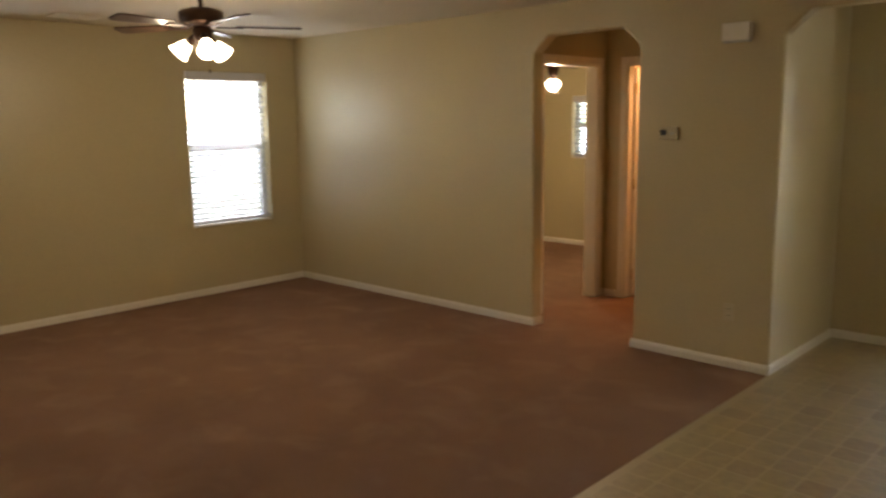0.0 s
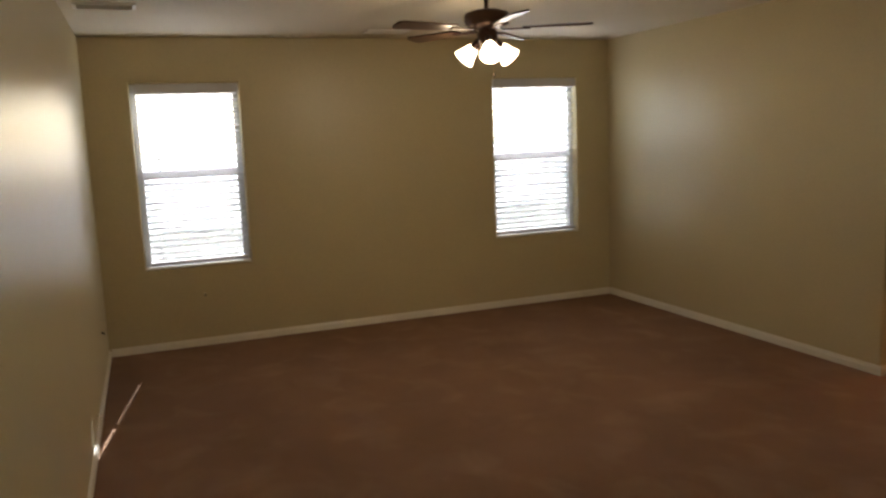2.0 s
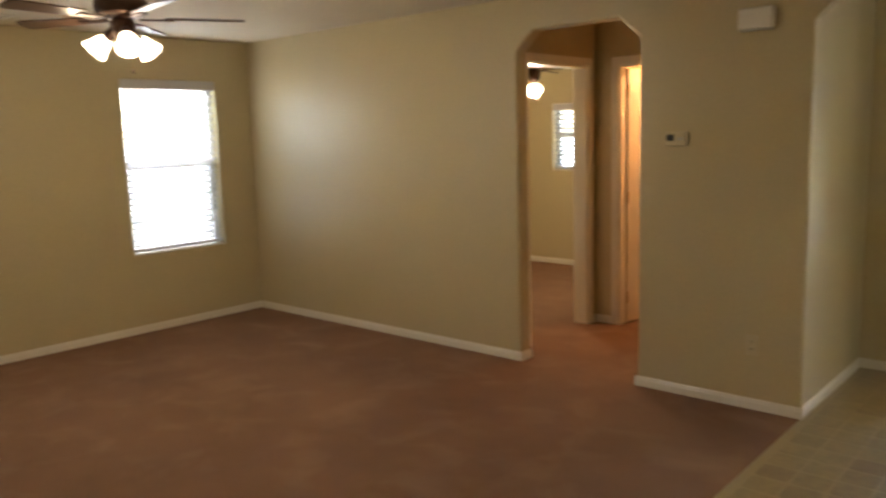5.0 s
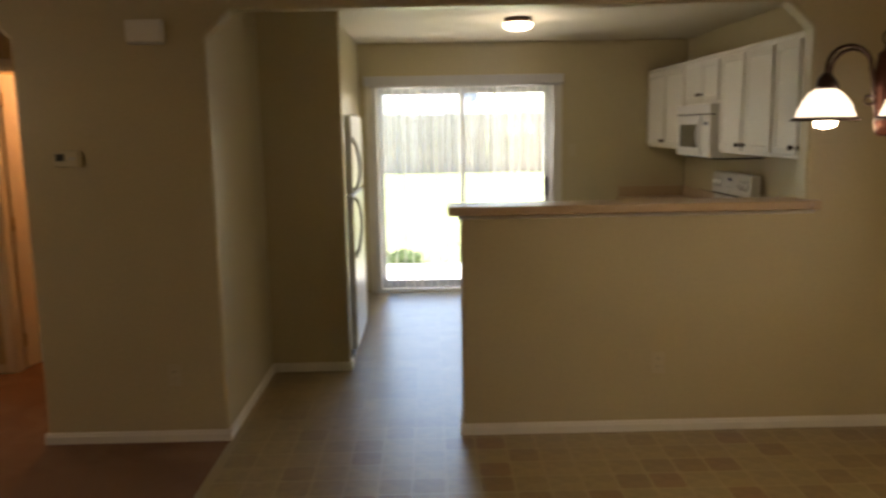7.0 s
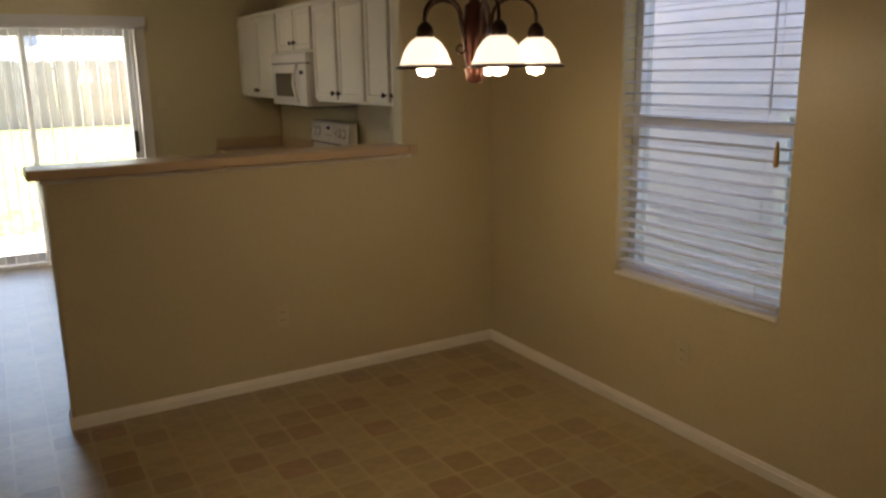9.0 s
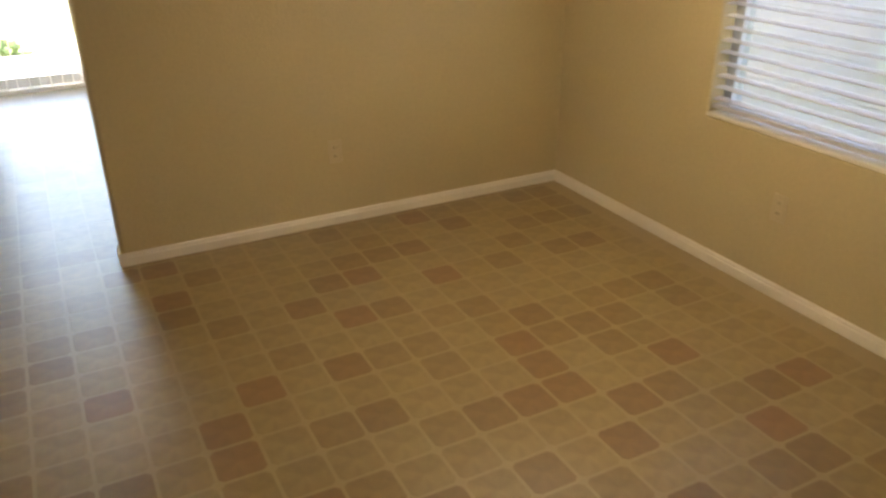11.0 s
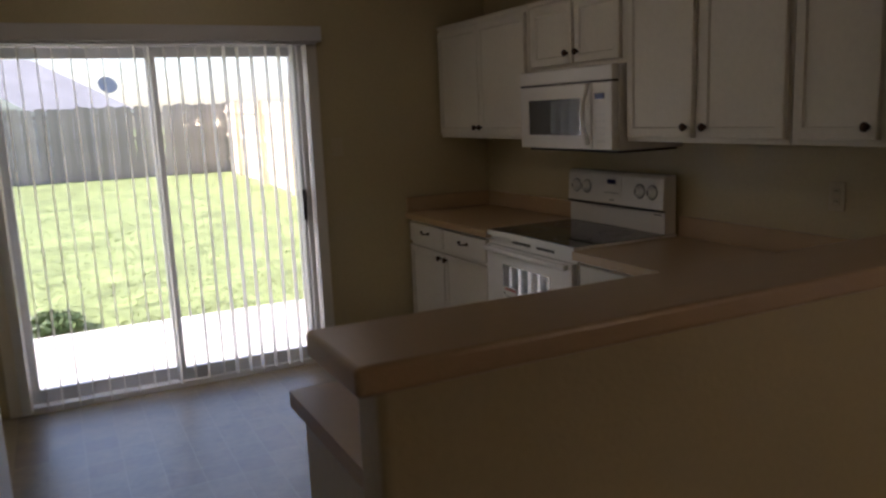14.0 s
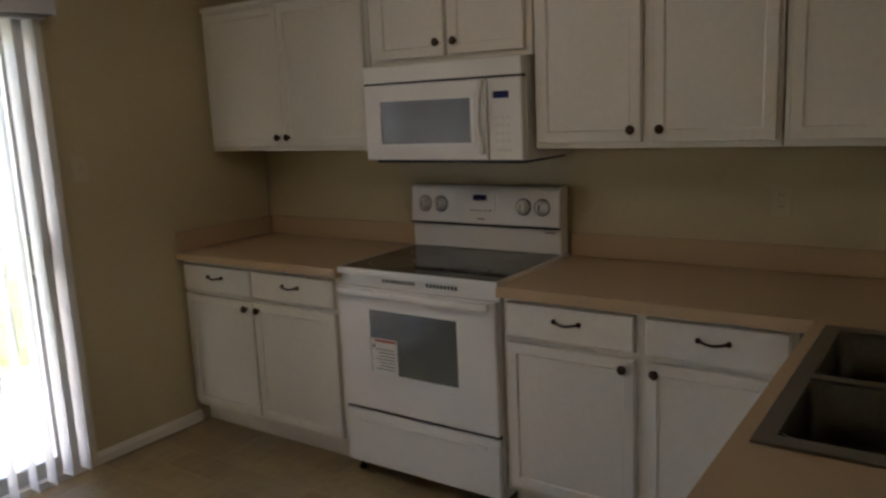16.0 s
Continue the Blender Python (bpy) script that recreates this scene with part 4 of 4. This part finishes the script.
def ceiling_vent(label, x, y):
    v = thing("ceiling_vent", label, "vent", (x, y, H))
    part("frame", cells([-0.09, -0.07, 0.07, 0.09], [-0.17, -0.15, 0.15, 0.17], [-0.012, 0], lambda i, j, k: i == 1 and j == 1), TRIM, v)
    part("backing", boxed(-0.07, 0.07, -0.15, 0.15, -0.003, -0.001), BLACK, v)
    for k in range(6):
        s = part("slat", boxed(-0.01, 0.01, -0.15, 0.15, -0.001, 0.001), TRIM, v)
        s.matrix_basis = pose(-0.058 + k * 0.023, 0, -0.008, 0, 30, 0)


ceiling_vent("white ceiling vent near the window wall", -7.93, -2.27)
ceiling_vent("white ceiling vent by the long wall", -7.0, -4.25)


# ---- lamps ----
def bulb_light(name, at, watts, colour=(1, 0.78, 0.5), radius=0.03):
    l = new(name, bpy.data.lights.new(name, "POINT"))
    l.data.energy, l.data.color, l.data.shadow_soft_size = watts, colour, radius
    l.location = at
    return l


def ceiling_fan(label, x, y, drop, turn, watts, blades=5, shades=3):
    f = thing("ceiling_fan", label, "ceiling fan", (x, y, H), turn)
    part("canopy", lathe(bmesh.new(), ((0.0, 0), (0.07, 0), (0.066, -0.03), (0.03, -0.06), (0, -0.06)), seg=24), BRONZE, f)
    part("downrod", tube(bmesh.new(), ((0, 0, -0.055), (0, 0, -drop)), 0.013, 12), BRONZE, f)
    part("motor", lathe(bmesh.new(), ((0.03, 0.012), (0.07, 0.008), (0.122, -0.008), (0.13, -0.02), (0.13, -0.055), (0.124, -0.062), (0.126, -0.072), (0.09, -0.09), (0.05, -0.098), (0, -0.098)), (0, 0, -drop), 32), BRONZE, f, "dark bronze motor housing")
    for k in range(blades):
        bm = boxed(0.2, 0.6, -0.058, 0.058, -0.004, 0.004)
        for v in bm.verts:
            if v.co.x < 0.3:
                v.co.y *= 0.72
        up = [e for e in bm.edges if abs(e.verts[0].co.z - e.verts[1].co.z) > 0.004]
        bmesh.ops.bevel(bm, geom=up, offset=0.035, segments=4, affect="EDGES", profile=0.5)
        b = part("blade", bm, WALNUT, f, "dark walnut blade")
        b.matrix_basis = pose(0, 0, -drop - 0.095, 0, 0, k * 360 / blades) @ pose(0, 0, 0, 11, 0, 0)
        a = part("blade_iron", boxed(0.08, 0.25, -0.018, 0.018, -0.012, -0.004, 0.003), BRONZE, b)
    part("light_fitter", lathe(bmesh.new(), ((0.045, 0), (0.06, -0.025), (0.058, -0.06), (0.045, -0.1), (0.02, -0.12), (0, -0.12)), (0, 0, -drop - 0.095), 20), BRONZE, f)
    for k in range(shades):
        c = pose(0, 0, -drop - 0.18, 0, 0, 101 - turn + 120 * k) @ (pose(0.075, 0, 0, 0, -48, 0) if shades > 1 else pose(0, 0, -0.03))
        part("lamp_arm", lathe(bmesh.new(), ((0.0, 0.05), (0.02, 0.05), (0.024, 0.0), (0.026, -0.03), (0, -0.03)), seg=14), BRONZE, f).matrix_basis = c
        bell = ((0.024, -0.018), (0.034, -0.03), (0.043, -0.055), (0.05, -0.082), (0.064, -0.112), (0.06, -0.112), (0.045, -0.08), (0.028, -0.035))
        bowl = ((0.024, -0.018), (0.05, -0.03), (0.078, -0.062), (0.08, -0.07), (0.068, -0.095), (0.042, -0.128), (0.02, -0.136), (0.0, -0.137))
        sh = part("shade", lathe(bmesh.new(), bell if shades > 1 else bowl, seg=20), SHADEGLASS, f, "lit frosted glass shade")
        sh.matrix_basis = c
        bl = part("bulb", lathe(bmesh.new(), ((0.0, -0.035), (0.014, -0.04), (0.027, -0.075), (0.03, -0.095), (0.022, -0.118), (0, -0.125)), seg=14), BULB, f, "glowing bulb")
        bl.matrix_basis = c
        w = pose(x, y, H, 0, 0, turn) @ c @ Vector((0, 0, -0.165))
        bulb_light("fan_bulb_light", w, watts)
    part("pull_chain", tube(bmesh.new(), ((0.03, 0, -drop - 0.2), (0.031, 0.001, -drop - 0.35)), 0.0018, 5), BRASS, f)
    part("chain_fob", lathe(bmesh.new(), ((0, 0.02), (0.006, 0.012), (0.007, 0), (0, -0.01)), (0.031, 0.001, -drop - 0.365), 8), BRONZE, f)
    return f


ceiling_fan("dark bronze ceiling fan with three lit glass shades", -6.19, -2.21, 0.13, 64, 0.42)
ceiling_fan("dark bedroom ceiling fan with one lit glass shade", -6.45, 1.75, 0.2, 34, 2.4, 5, 1)

# dining chandelier
CX, CY = -1.015, -1.412
ch = thing("chandelier", "dark bronze five-arm chandelier with lit white glass shades", "chandelier", (CX, CY, H), -29.5)
ZB = -0.689
part("canopy", lathe(bmesh.new(), ((0, 0), (0.062, 0), (0.055, -0.02), (0.015, -0.035), (0, -0.035)), seg=20), BRONZE, ch)
nlink = 17
for k in range(nlink):
    z = -0.04 - k * (0.472 / nlink)
    ring = [(0.008 * math.cos(a * math.pi / 6), 0, z - 0.015 + 0.019 * math.sin(a * math.pi / 6)) for a in range(13)]
    part("chain_link", tube(bmesh.new(), ring, 0.0022, 5), BRONZE, ch).matrix_basis = pose(0, 0, 0, 0, 0, 90 * (k % 2))
ring = [(0.021 * math.cos(a * math.pi / 8), 0, ZB + 0.15 + 0.024 * math.sin(a * math.pi / 8)) for a in range(17)]
part("hanging_ring", tube(bmesh.new(), ring, 0.0035, 6), BRONZE, ch)
part("column", lathe(bmesh.new(), ((0, 0.135), (0.014, 0.13), (0.02, 0.11), (0.034, 0.1), (0.036, 0.075), (0.04, 0.05), (0.048, 0.03), (0.045, -0.02), (0.034, -0.09), (0.03, -0.105), (0.036, -0.115), (0.032, -0.125), (0.03, -0.15), (0.018, -0.158), (0, -0.16)), (0, 0, ZB), 24), COPPERY, ch, "turned red-bronze column")
for k in range(5):
    m = pose(0, 0, ZB, 0, 0, 72 * k)
    pts = []
    for i in range(15):
        a = math.pi * (1.02 - i / 14 * 1.02)
        pts.append((0.135 + 0.075 * math.cos(a), 0, 0.06 + 0.064 * math.sin(a)))
    pts = [(0.04, 0, -0.03), (0.048, 0, 0.0), (0.054, 0, 0.035)] + pts + [(0.21, 0, 0.03)]
    a = part("arm", tube(bmesh.new(), pts, 0.0065, 8), BRONZE, ch)
    a.matrix_basis = m
    scroll = [(0.062 + (0.024 - 0.0012 * i) * math.cos(i * 0.45 + 2.6), 0, -0.04 + (0.024 - 0.0012 * i) * math.sin(i * 0.45 + 2.6)) for i in range(15)]
    part("scroll", tube(bmesh.new(), scroll, 0.0035, 6), BRONZE, a)
    part("socket_cup", lathe(bmesh.new(), ((0, 0.042), (0.012, 0.04), (0.026, 0.022), (0.03, 0.0), (0.026, -0.012), (0, -0.012)), (0.21, 0, 0.0), 18), BRONZE, a)
    s = part("shade", lathe(bmesh.new(), ((0.03, -0.008), (0.05, -0.022), (0.07, -0.05), (0.083, -0.085), (0.088, -0.1), (0.085, -0.1), (0.067, -0.05), (0.047, -0.024)), (0.21, 0, 0), 28), SHADEGLASS2, a, "lit white alabaster glass shade")
    part("shade_rim", lathe(bmesh.new(), ((0.088, -0.095), (0.1, -0.103), (0.1, -0.108), (0.084, -0.104), (0.088, -0.095)), (0.21, 0, 0), 28, False), BRONZE, a, "dark bronze rim")
    part("bulb", lathe(bmesh.new(), ((0, -0.02), (0.014, -0.03), (0.028, -0.075), (0.033, -0.1), (0.026, -0.126), (0, -0.134)), (0.21, 0, 0), 14), BULB, a, "glowing bulb")
    bulb_light("chandelier_bulb_light", pose(CX, CY, H, 0, 0, -29.5) @ m @ Vector((0.21, 0, -0.175)), 0.15)

kl = thing("ceiling_light", "round flush kitchen ceiling light with frosted glass", "ceiling light", (-1.8, 2.05, H))
part("base_pan", lathe(bmesh.new(), ((0, 0), (0.1, 0), (0.112, -0.03), (0.104, -0.036), (0, -0.036)), seg=32), BRONZE, kl, "bronze pan")
part("diffuser", lathe(bmesh.new(), ((0.1, -0.034), (0.116, -0.046), (0.104, -0.072), (0.06, -0.09), (0, -0.095)), seg=32), SHADEGLASS, kl, "lit frosted diffuser")
bulb_light("kitchen_light", (-1.8, 2.05, H - 0.2), 0.6, (1, 0.92, 0.8), 0.1)
cl = thing("ceiling_light", "small warm ceiling light in the room off the vestibule", "ceiling light", (-4.78, 1.65, H))
part("base_pan", lathe(bmesh.new(), ((0, 0), (0.1, 0), (0.1, -0.02), (0, -0.02)), seg=24), BRONZE, cl)
part("diffuser", lathe(bmesh.new(), ((0.095, -0.02), (0.09, -0.05), (0.05, -0.08), (0, -0.085)), seg=24), SHADEGLASS, cl)
bulb_light("closet_light", (-4.78, 1.65, H - 0.13), 1.9, (1, 0.44, 0.16), 0.06)

# ---- outdoors ----


def ground_z(y):
    """The lawn rises gently towards the back fence."""
    return -0.14 + 0.36 * min(1, max(0, (y - 6.5) / 13))


bm = bmesh.new()
ys_g = [-300, 6.5, 9, 11, 13, 15, 17, 19.5, 300]
rows_g = [[bm.verts.new((x, y, ground_z(y) if x > -15 else -0.14)) for x in (-300, -18, -14, 2, 30, 300)] for y in ys_g]
for a, b in zip(rows_g, rows_g[1:]):
    for i in range(5):
        bm.faces.new((a[i], a[i + 1], b[i + 1], b[i]))
tagged(part("ground", bm, LAWN), "sunlit green back yard lawn", "lawn", "", "structure")
tagged(part("patio", boxed(-6.5, 3.0, 3.78, 5.78, -0.139, -0.09, 0.006), CONCRETE), "pale sunlit concrete patio slab", "patio", "", "structure")
house = thing("house_eave", "white roof overhang of the house above the patio door", "roof", kind="structure")
part("soffit", boxed(-8.9, 0.2, 3.8, 4.2, 2.52, 2.56), TRIM, house)
part("fascia", boxed(-8.9, 0.2, 4.2, 4.23, 2.5, 2.68), TRIM, house)
bm = bmesh.new()
sec = ((-6.95, 2.6), (-1.1, 4.95), (4.24, 2.6), (4.24, 2.72), (-1.1, 5.1), (-6.95, 2.72))
ends = [[bm.verts.new((x, y, z)) for y, z in sec] for x in (-9.2, 0.2)]
for i in range(6):
    bm.faces.new((ends[0][i], ends[0][(i + 1) % 6], ends[1][(i + 1) % 6], ends[1][i]))
bm.faces.new(ends[0]), bm.faces.new(ends[1])
bmesh.ops.recalc_face_normals(bm, faces=bm.faces)
part("roof", bm, ROOF, house)
for x in (-8.55, 0.03):
    bm = bmesh.new()
    lo = [[bm.verts.new((x + d, y, z)) for y, z in ((-6.45, 2.53), (3.78, 2.53), (3.78, 2.95), (-1.1, 4.94), (-6.45, 2.79))] for d in (0, 0.12)]
    bm.faces.new(lo[0]), bm.faces.new(lo[1])
    for i in range(5):
        bm.faces.new((lo[0][i], lo[0][(i + 1) % 5], lo[1][(i + 1) % 5], lo[1][i]))
    bmesh.ops.recalc_face_normals(bm, faces=bm.faces)
    part("gable", bm, SIDING, house)
# grass tufts, in one mesh
rng = np.random.default_rng(4)
gv, gf = [], []
for i in range(34000):
    y = 5.82 + 14 * rng.random() ** 1.8
    x = -9 + 10.4 * rng.random()
    h = 0.01 + 0.022 * rng.random()
    a = rng.random() * 6.283
    dx, dy = 0.008 * math.cos(a), 0.008 * math.sin(a)
    n = len(gv)
    lx, ly = rng.normal(0, 0.05, 2)
    g0 = ground_z(y)
    gv += [(x - dx, y - dy, g0 - 0.001), (x + dx, y + dy, g0 - 0.001), (x + lx, y + ly, g0 + h)]
    gf.append((n, n + 1, n + 2))
me = bpy.data.meshes.new("grass")
me.from_pydata(gv, [], gf)
me.materials.append(GRASS)
tagged(new("grass", me), "short sunlit green lawn grass", "grass", "", "stuff")


def fence(label, start, step, count, turn, mat, gap_seed):
    """Dog-eared pickets on rails and posts."""
    f = thing("fence", label, "fence", (*start, ground_z(start[1])), turn)
    rise = [0.0 if turn == 0 else ground_z(start[1] + i * step) - ground_z(start[1]) for i in range(count + 1)]
    bm = bmesh.new()
    w, h = 0.138, 1.83
    pts = ((0, 0), (w, 0), (w, h - 0.03), (w - 0.03, h), (0.03, h), (0, h - 0.03))
    a, b = [bm.verts.new((x, -0.008, z)) for x, z in pts], [bm.verts.new((x, 0.008, z)) for x, z in pts]
    bm.faces.new(a), bm.faces.new(b[::-1])
    for i in range(6):
        bm.faces.new((a[i], b[i], b[(i + 1) % 6], a[(i + 1) % 6]))
    bmesh.ops.recalc_face_normals(bm, faces=bm.faces)
    first = part("picket", bm, mat, f)
    for i in range(count):
        p = first if i == 0 else new("picket", first.data)
        p.parent = f
        p.matrix_basis = pose(i * step, random.uniform(-0.004, 0.004), rise[i] - 0.02 + random.uniform(-0.025, 0.02), 0, random.uniform(-0.8, 0.8), 0)
    for z in (0.3, 0.95, 1.55):
        part("rail", boxed(0, count * step, 0.009, 0.047, z, z + 0.085), mat, f).matrix_basis = pose(0, 0, 0, 0, -math.degrees(math.atan2(rise[-1], count * step)), 0)
    for i in range(int(count * step / 2.4) + 1):
        part("post", boxed(i * 2.4, i * 2.4 + 0.09, 0.048, 0.138, -0.2, 1.85 + rise[min(count, int(i * 2.4 / step))]), mat, f)
    return f


fence("weathered grey wooden picket fence across the yard", (-14, 20.3), 0.14, 112, 0, FENCEGREY, 1)
fence("sunlit tan wooden picket fence along the side yard", (1.62, 4.2), 0.146, 110, 90, FENCETAN, 2)
nb = thing("neighbour_house", "neighbouring house with a grey shingle roof beyond the fence", "house", (-8.35, 29.5, ground_z(30) - 0.12))
part("wall", boxed(-7, 8.1, 0, 8, 0, 2.05), SIDING, nb)
bm = bmesh.new()
vs = [bm.verts.new(p) for p in ((-7.5, -0.5, 2.0), (8.6, -0.5, 2.0), (8.6, 8.5, 2.0), (-7.5, 8.5, 2.0), (-3.2, 4, 4.1), (5.4, 4, 4.1))]
for q in ((0, 1, 5, 4), (1, 2, 5), (2, 3, 4, 5), (3, 0, 4), (3, 2, 1, 0)):
    bm.faces.new([vs[i] for i in q])
part("roof", bm, ROOF, nb, "grey shingle hip roof")
part("fascia", boxed(-7.5, 8.6, -0.53, -0.5, 1.84, 2.02), TRIM, nb)
part("wing_wall", boxed(-2.3, 5.0, -1.8, -0.1, 0, 1.9), SIDING, nb)
bm = wedge(bmesh.new(), (-2.4, 1.9), (5.1, 1.9), (1.35, 4.4), -1.8, -1.7)
part("gable", bm, SIDING, nb)
for sx in (-1, 1):
    bm = boxed(-0.3, 4.75, -2.0, 2.2, -0.04, 0.05)
    part("wing_roof", bm, ROOF, nb, "grey shingle gable slope").matrix_basis = pose(1.35, 0, 4.5, 0, 0, 0) @ pose(0, 0, 0, 0, 33.7 if sx > 0 else 146.3, 0)
    bm = boxed(-0.1, 4.75, -2.06, -2.0, -0.16, 0.06) if sx > 0 else boxed(-0.1, 4.75, -2.06, -2.0, -0.06, 0.16)
    part("rake_board", bm, TRIM, nb, "white rake board").matrix_basis = pose(1.35, 0, 4.5, 0, 0, 0) @ pose(0, 0, 0, 0, 33.7 if sx > 0 else 146.3, 0)
dish = thing("satellite_dish", "grey satellite dish on a pole beyond the fence", "satellite dish", (-1.12, 22, ground_z(22) - 0.02))
part("pole", tube(bmesh.new(), ((0, 0, 0), (0, 0, 2.36)), 0.025, 8), KEYGREY, dish)
bm = lathe(bmesh.new(), ((0.001, 0), (0.12, 0.016), (0.21, 0.055), (0.255, 0.085), (0.25, 0.09), (0.12, 0.024), (0.001, 0.01)), seg=24)
part("reflector", bm, DISHGREY, dish).matrix_basis = pose(0, -0.05, 2.4, 62, 0, 12)
part("feed_arm", tube(bmesh.new(), ((0, -0.05, 2.24), (-0.05, -0.36, 2.3), (-0.05, -0.41, 2.37)), 0.012, 6), KEYGREY, dish)


def shrub(label, x, y, r, h, n):
    s = thing("shrub", label, "shrub", (x, y, ground_z(y)))
    part("stem", tube(bmesh.new(), ((0, 0, 0), (0.03, 0.02, h * 0.3), (0.0, 0.05, h * 0.6)), 0.02, 6), BARK, s)
    v, f = [], []
    g = np.random.default_rng(int(abs(x * 100)))
    for i in range(n):
        d = g.normal(0, 1, 3)
        d = d / np.linalg.norm(d) * (0.45 + 0.6 * g.random())
        c = np.array((d[0] * r, d[1] * r, h * 0.5 + d[2] * h * 0.45))
        if c[2] < 0.02:
            continue
        u, w = g.normal(0, 1, 3), g.normal(0, 1, 3)
        u, w = u / np.linalg.norm(u) * 0.035, w / np.linalg.norm(w) * 0.018
        k = len(v)
        v += [tuple(c - u), tuple(c + w), tuple(c + u), tuple(c - w)]
        f.append((k, k + 1, k + 2, k + 3))
    m = bpy.data.meshes.new("leaves")
    m.from_pydata(v, [], f)
    m.materials.append(LEAF)
    o = new("leaves", m)
    o.parent = s
    return s


shrub("low green shrub at the edge of the patio", -2.88, 6.12, 0.27, 0.17, 800)
shrub("tall leafy shrub behind the side fence", 3.6, 15.5, 1.1, 2.9, 2600)
side = thing("neighbour_house", "pale lavender sided house wall seen through the dining blind", "house", (1.75, -5.5, -0.14))
for k in range(24):
    part("siding_board", boxed(-0.02, 0.03, -3, 8.5, k * 0.12, k * 0.12 + 0.118, 0.004), SIDING, side).matrix_basis = pose(0, 0, 0, 0, 0, 0)
part("wall", boxed(0.031, 0.2, -3, 8.5, 0, 2.88), SIDING, side)
bm = boxed(0.02, 5.0, -3.3, 8.8, -0.03, 0.03)
for v in bm.verts:
    v.co.z += 2.9 + 0.3 * max(0, v.co.x)
part("roof", bm, ROOF, side, "grey shingle roof slope")
win = part("window_frame", cells([-0.05, 0.02], [4.0, 4.06, 4.8, 4.86], [0.68, 0.74, 1.07, 1.1, 1.43, 1.49], lambda i, j, k: j == 1 and k in (1, 3)), VINYLWHITE, side)
part("pane", boxed(-0.022, -0.02, 4.06, 4.8, 0.74, 1.43), BLUEPANE, win)
# added pale ground, stretched far out so the living room windows look bright
tagged(part("road", boxed(-140, -18.8, -160, 160, -0.139, -0.125, 0.004), CONCRETE), "wide pale concrete ground added to whiten the living room window view", "road", "", "structure")
tagged(part("driveway", boxed(-18.6, -9.6, -14, 12, -0.139, -0.12, 0.004), GRAVEL), "grey gravel front yard outside the living room windows", "driveway", "", "structure")

# ---- vinyl tiles: the nearest as parts, the rest joined ----
P = 0.155
fl = bpy.data.objects["floor_vinyl"]


def tile_mesh(x0, x1, y0, y1, v, f, g=0.005, k=0.014):
    """A thin tile with clipped corners and a sloping rim; g: half the joint, k: the clip."""
    n = len(v)
    for e, z in ((g, -0.0016), (g + 0.003, -0.0012)):
        a, b, c, d = x0 + e, x1 - e, y0 + e, y1 - e
        v += [(p, q, z) for p, q in ((a + k, c), (b - k, c), (b, c + k), (b, d - k), (b - k, d), (a + k, d), (a, d - k), (a, c + k))]
    f.append(tuple(range(n + 8, n + 16)))
    for m in range(8):
        f.append((n + m, n + (m + 1) % 8, n + 8 + (m + 1) % 8, n + 8 + m))


tv, tf = [], []
tile_mesh(-P / 2, P / 2, -P / 2, P / 2, tv, tf)
one = bpy.data.meshes.new("tile")
one.from_pydata(tv, [], tf)
one.materials.append(TILE)
rv, rf, made = [], [], 0
for i in range(-24, 1):
    for j in range(-42, 25):
        cx, cy = -0.02 + i * P, 0.04 + j * P
        if cx < X_BLOCK + P / 2 - 0.02 or cx > -P / 2 or cy > Y_BACK - 0.02:
            continue
        if cy > 0 and (cx < -3.0 and cy > 1.2):
            continue
        if -2.6 < cy < -0.05 and cx > -2.95 and made < 300:
            t = new("tile", one)
            t.parent, t.location = fl, (cx, cy, 0)
            made += 1
        else:
            tile_mesh(cx - P / 2, cx + P / 2, cy - P / 2, cy + P / 2, rv, rf, 0.0012 if cy > 0.1 else 0.005, 0.004 if cy > 0.1 else 0.014)
me = bpy.data.meshes.new("tiles")
me.from_pydata(rv, [], rf)
me.materials.append(TILEREST)
rest = new("tiles", me)
rest.parent = fl
rest["kind"] = "stuff"
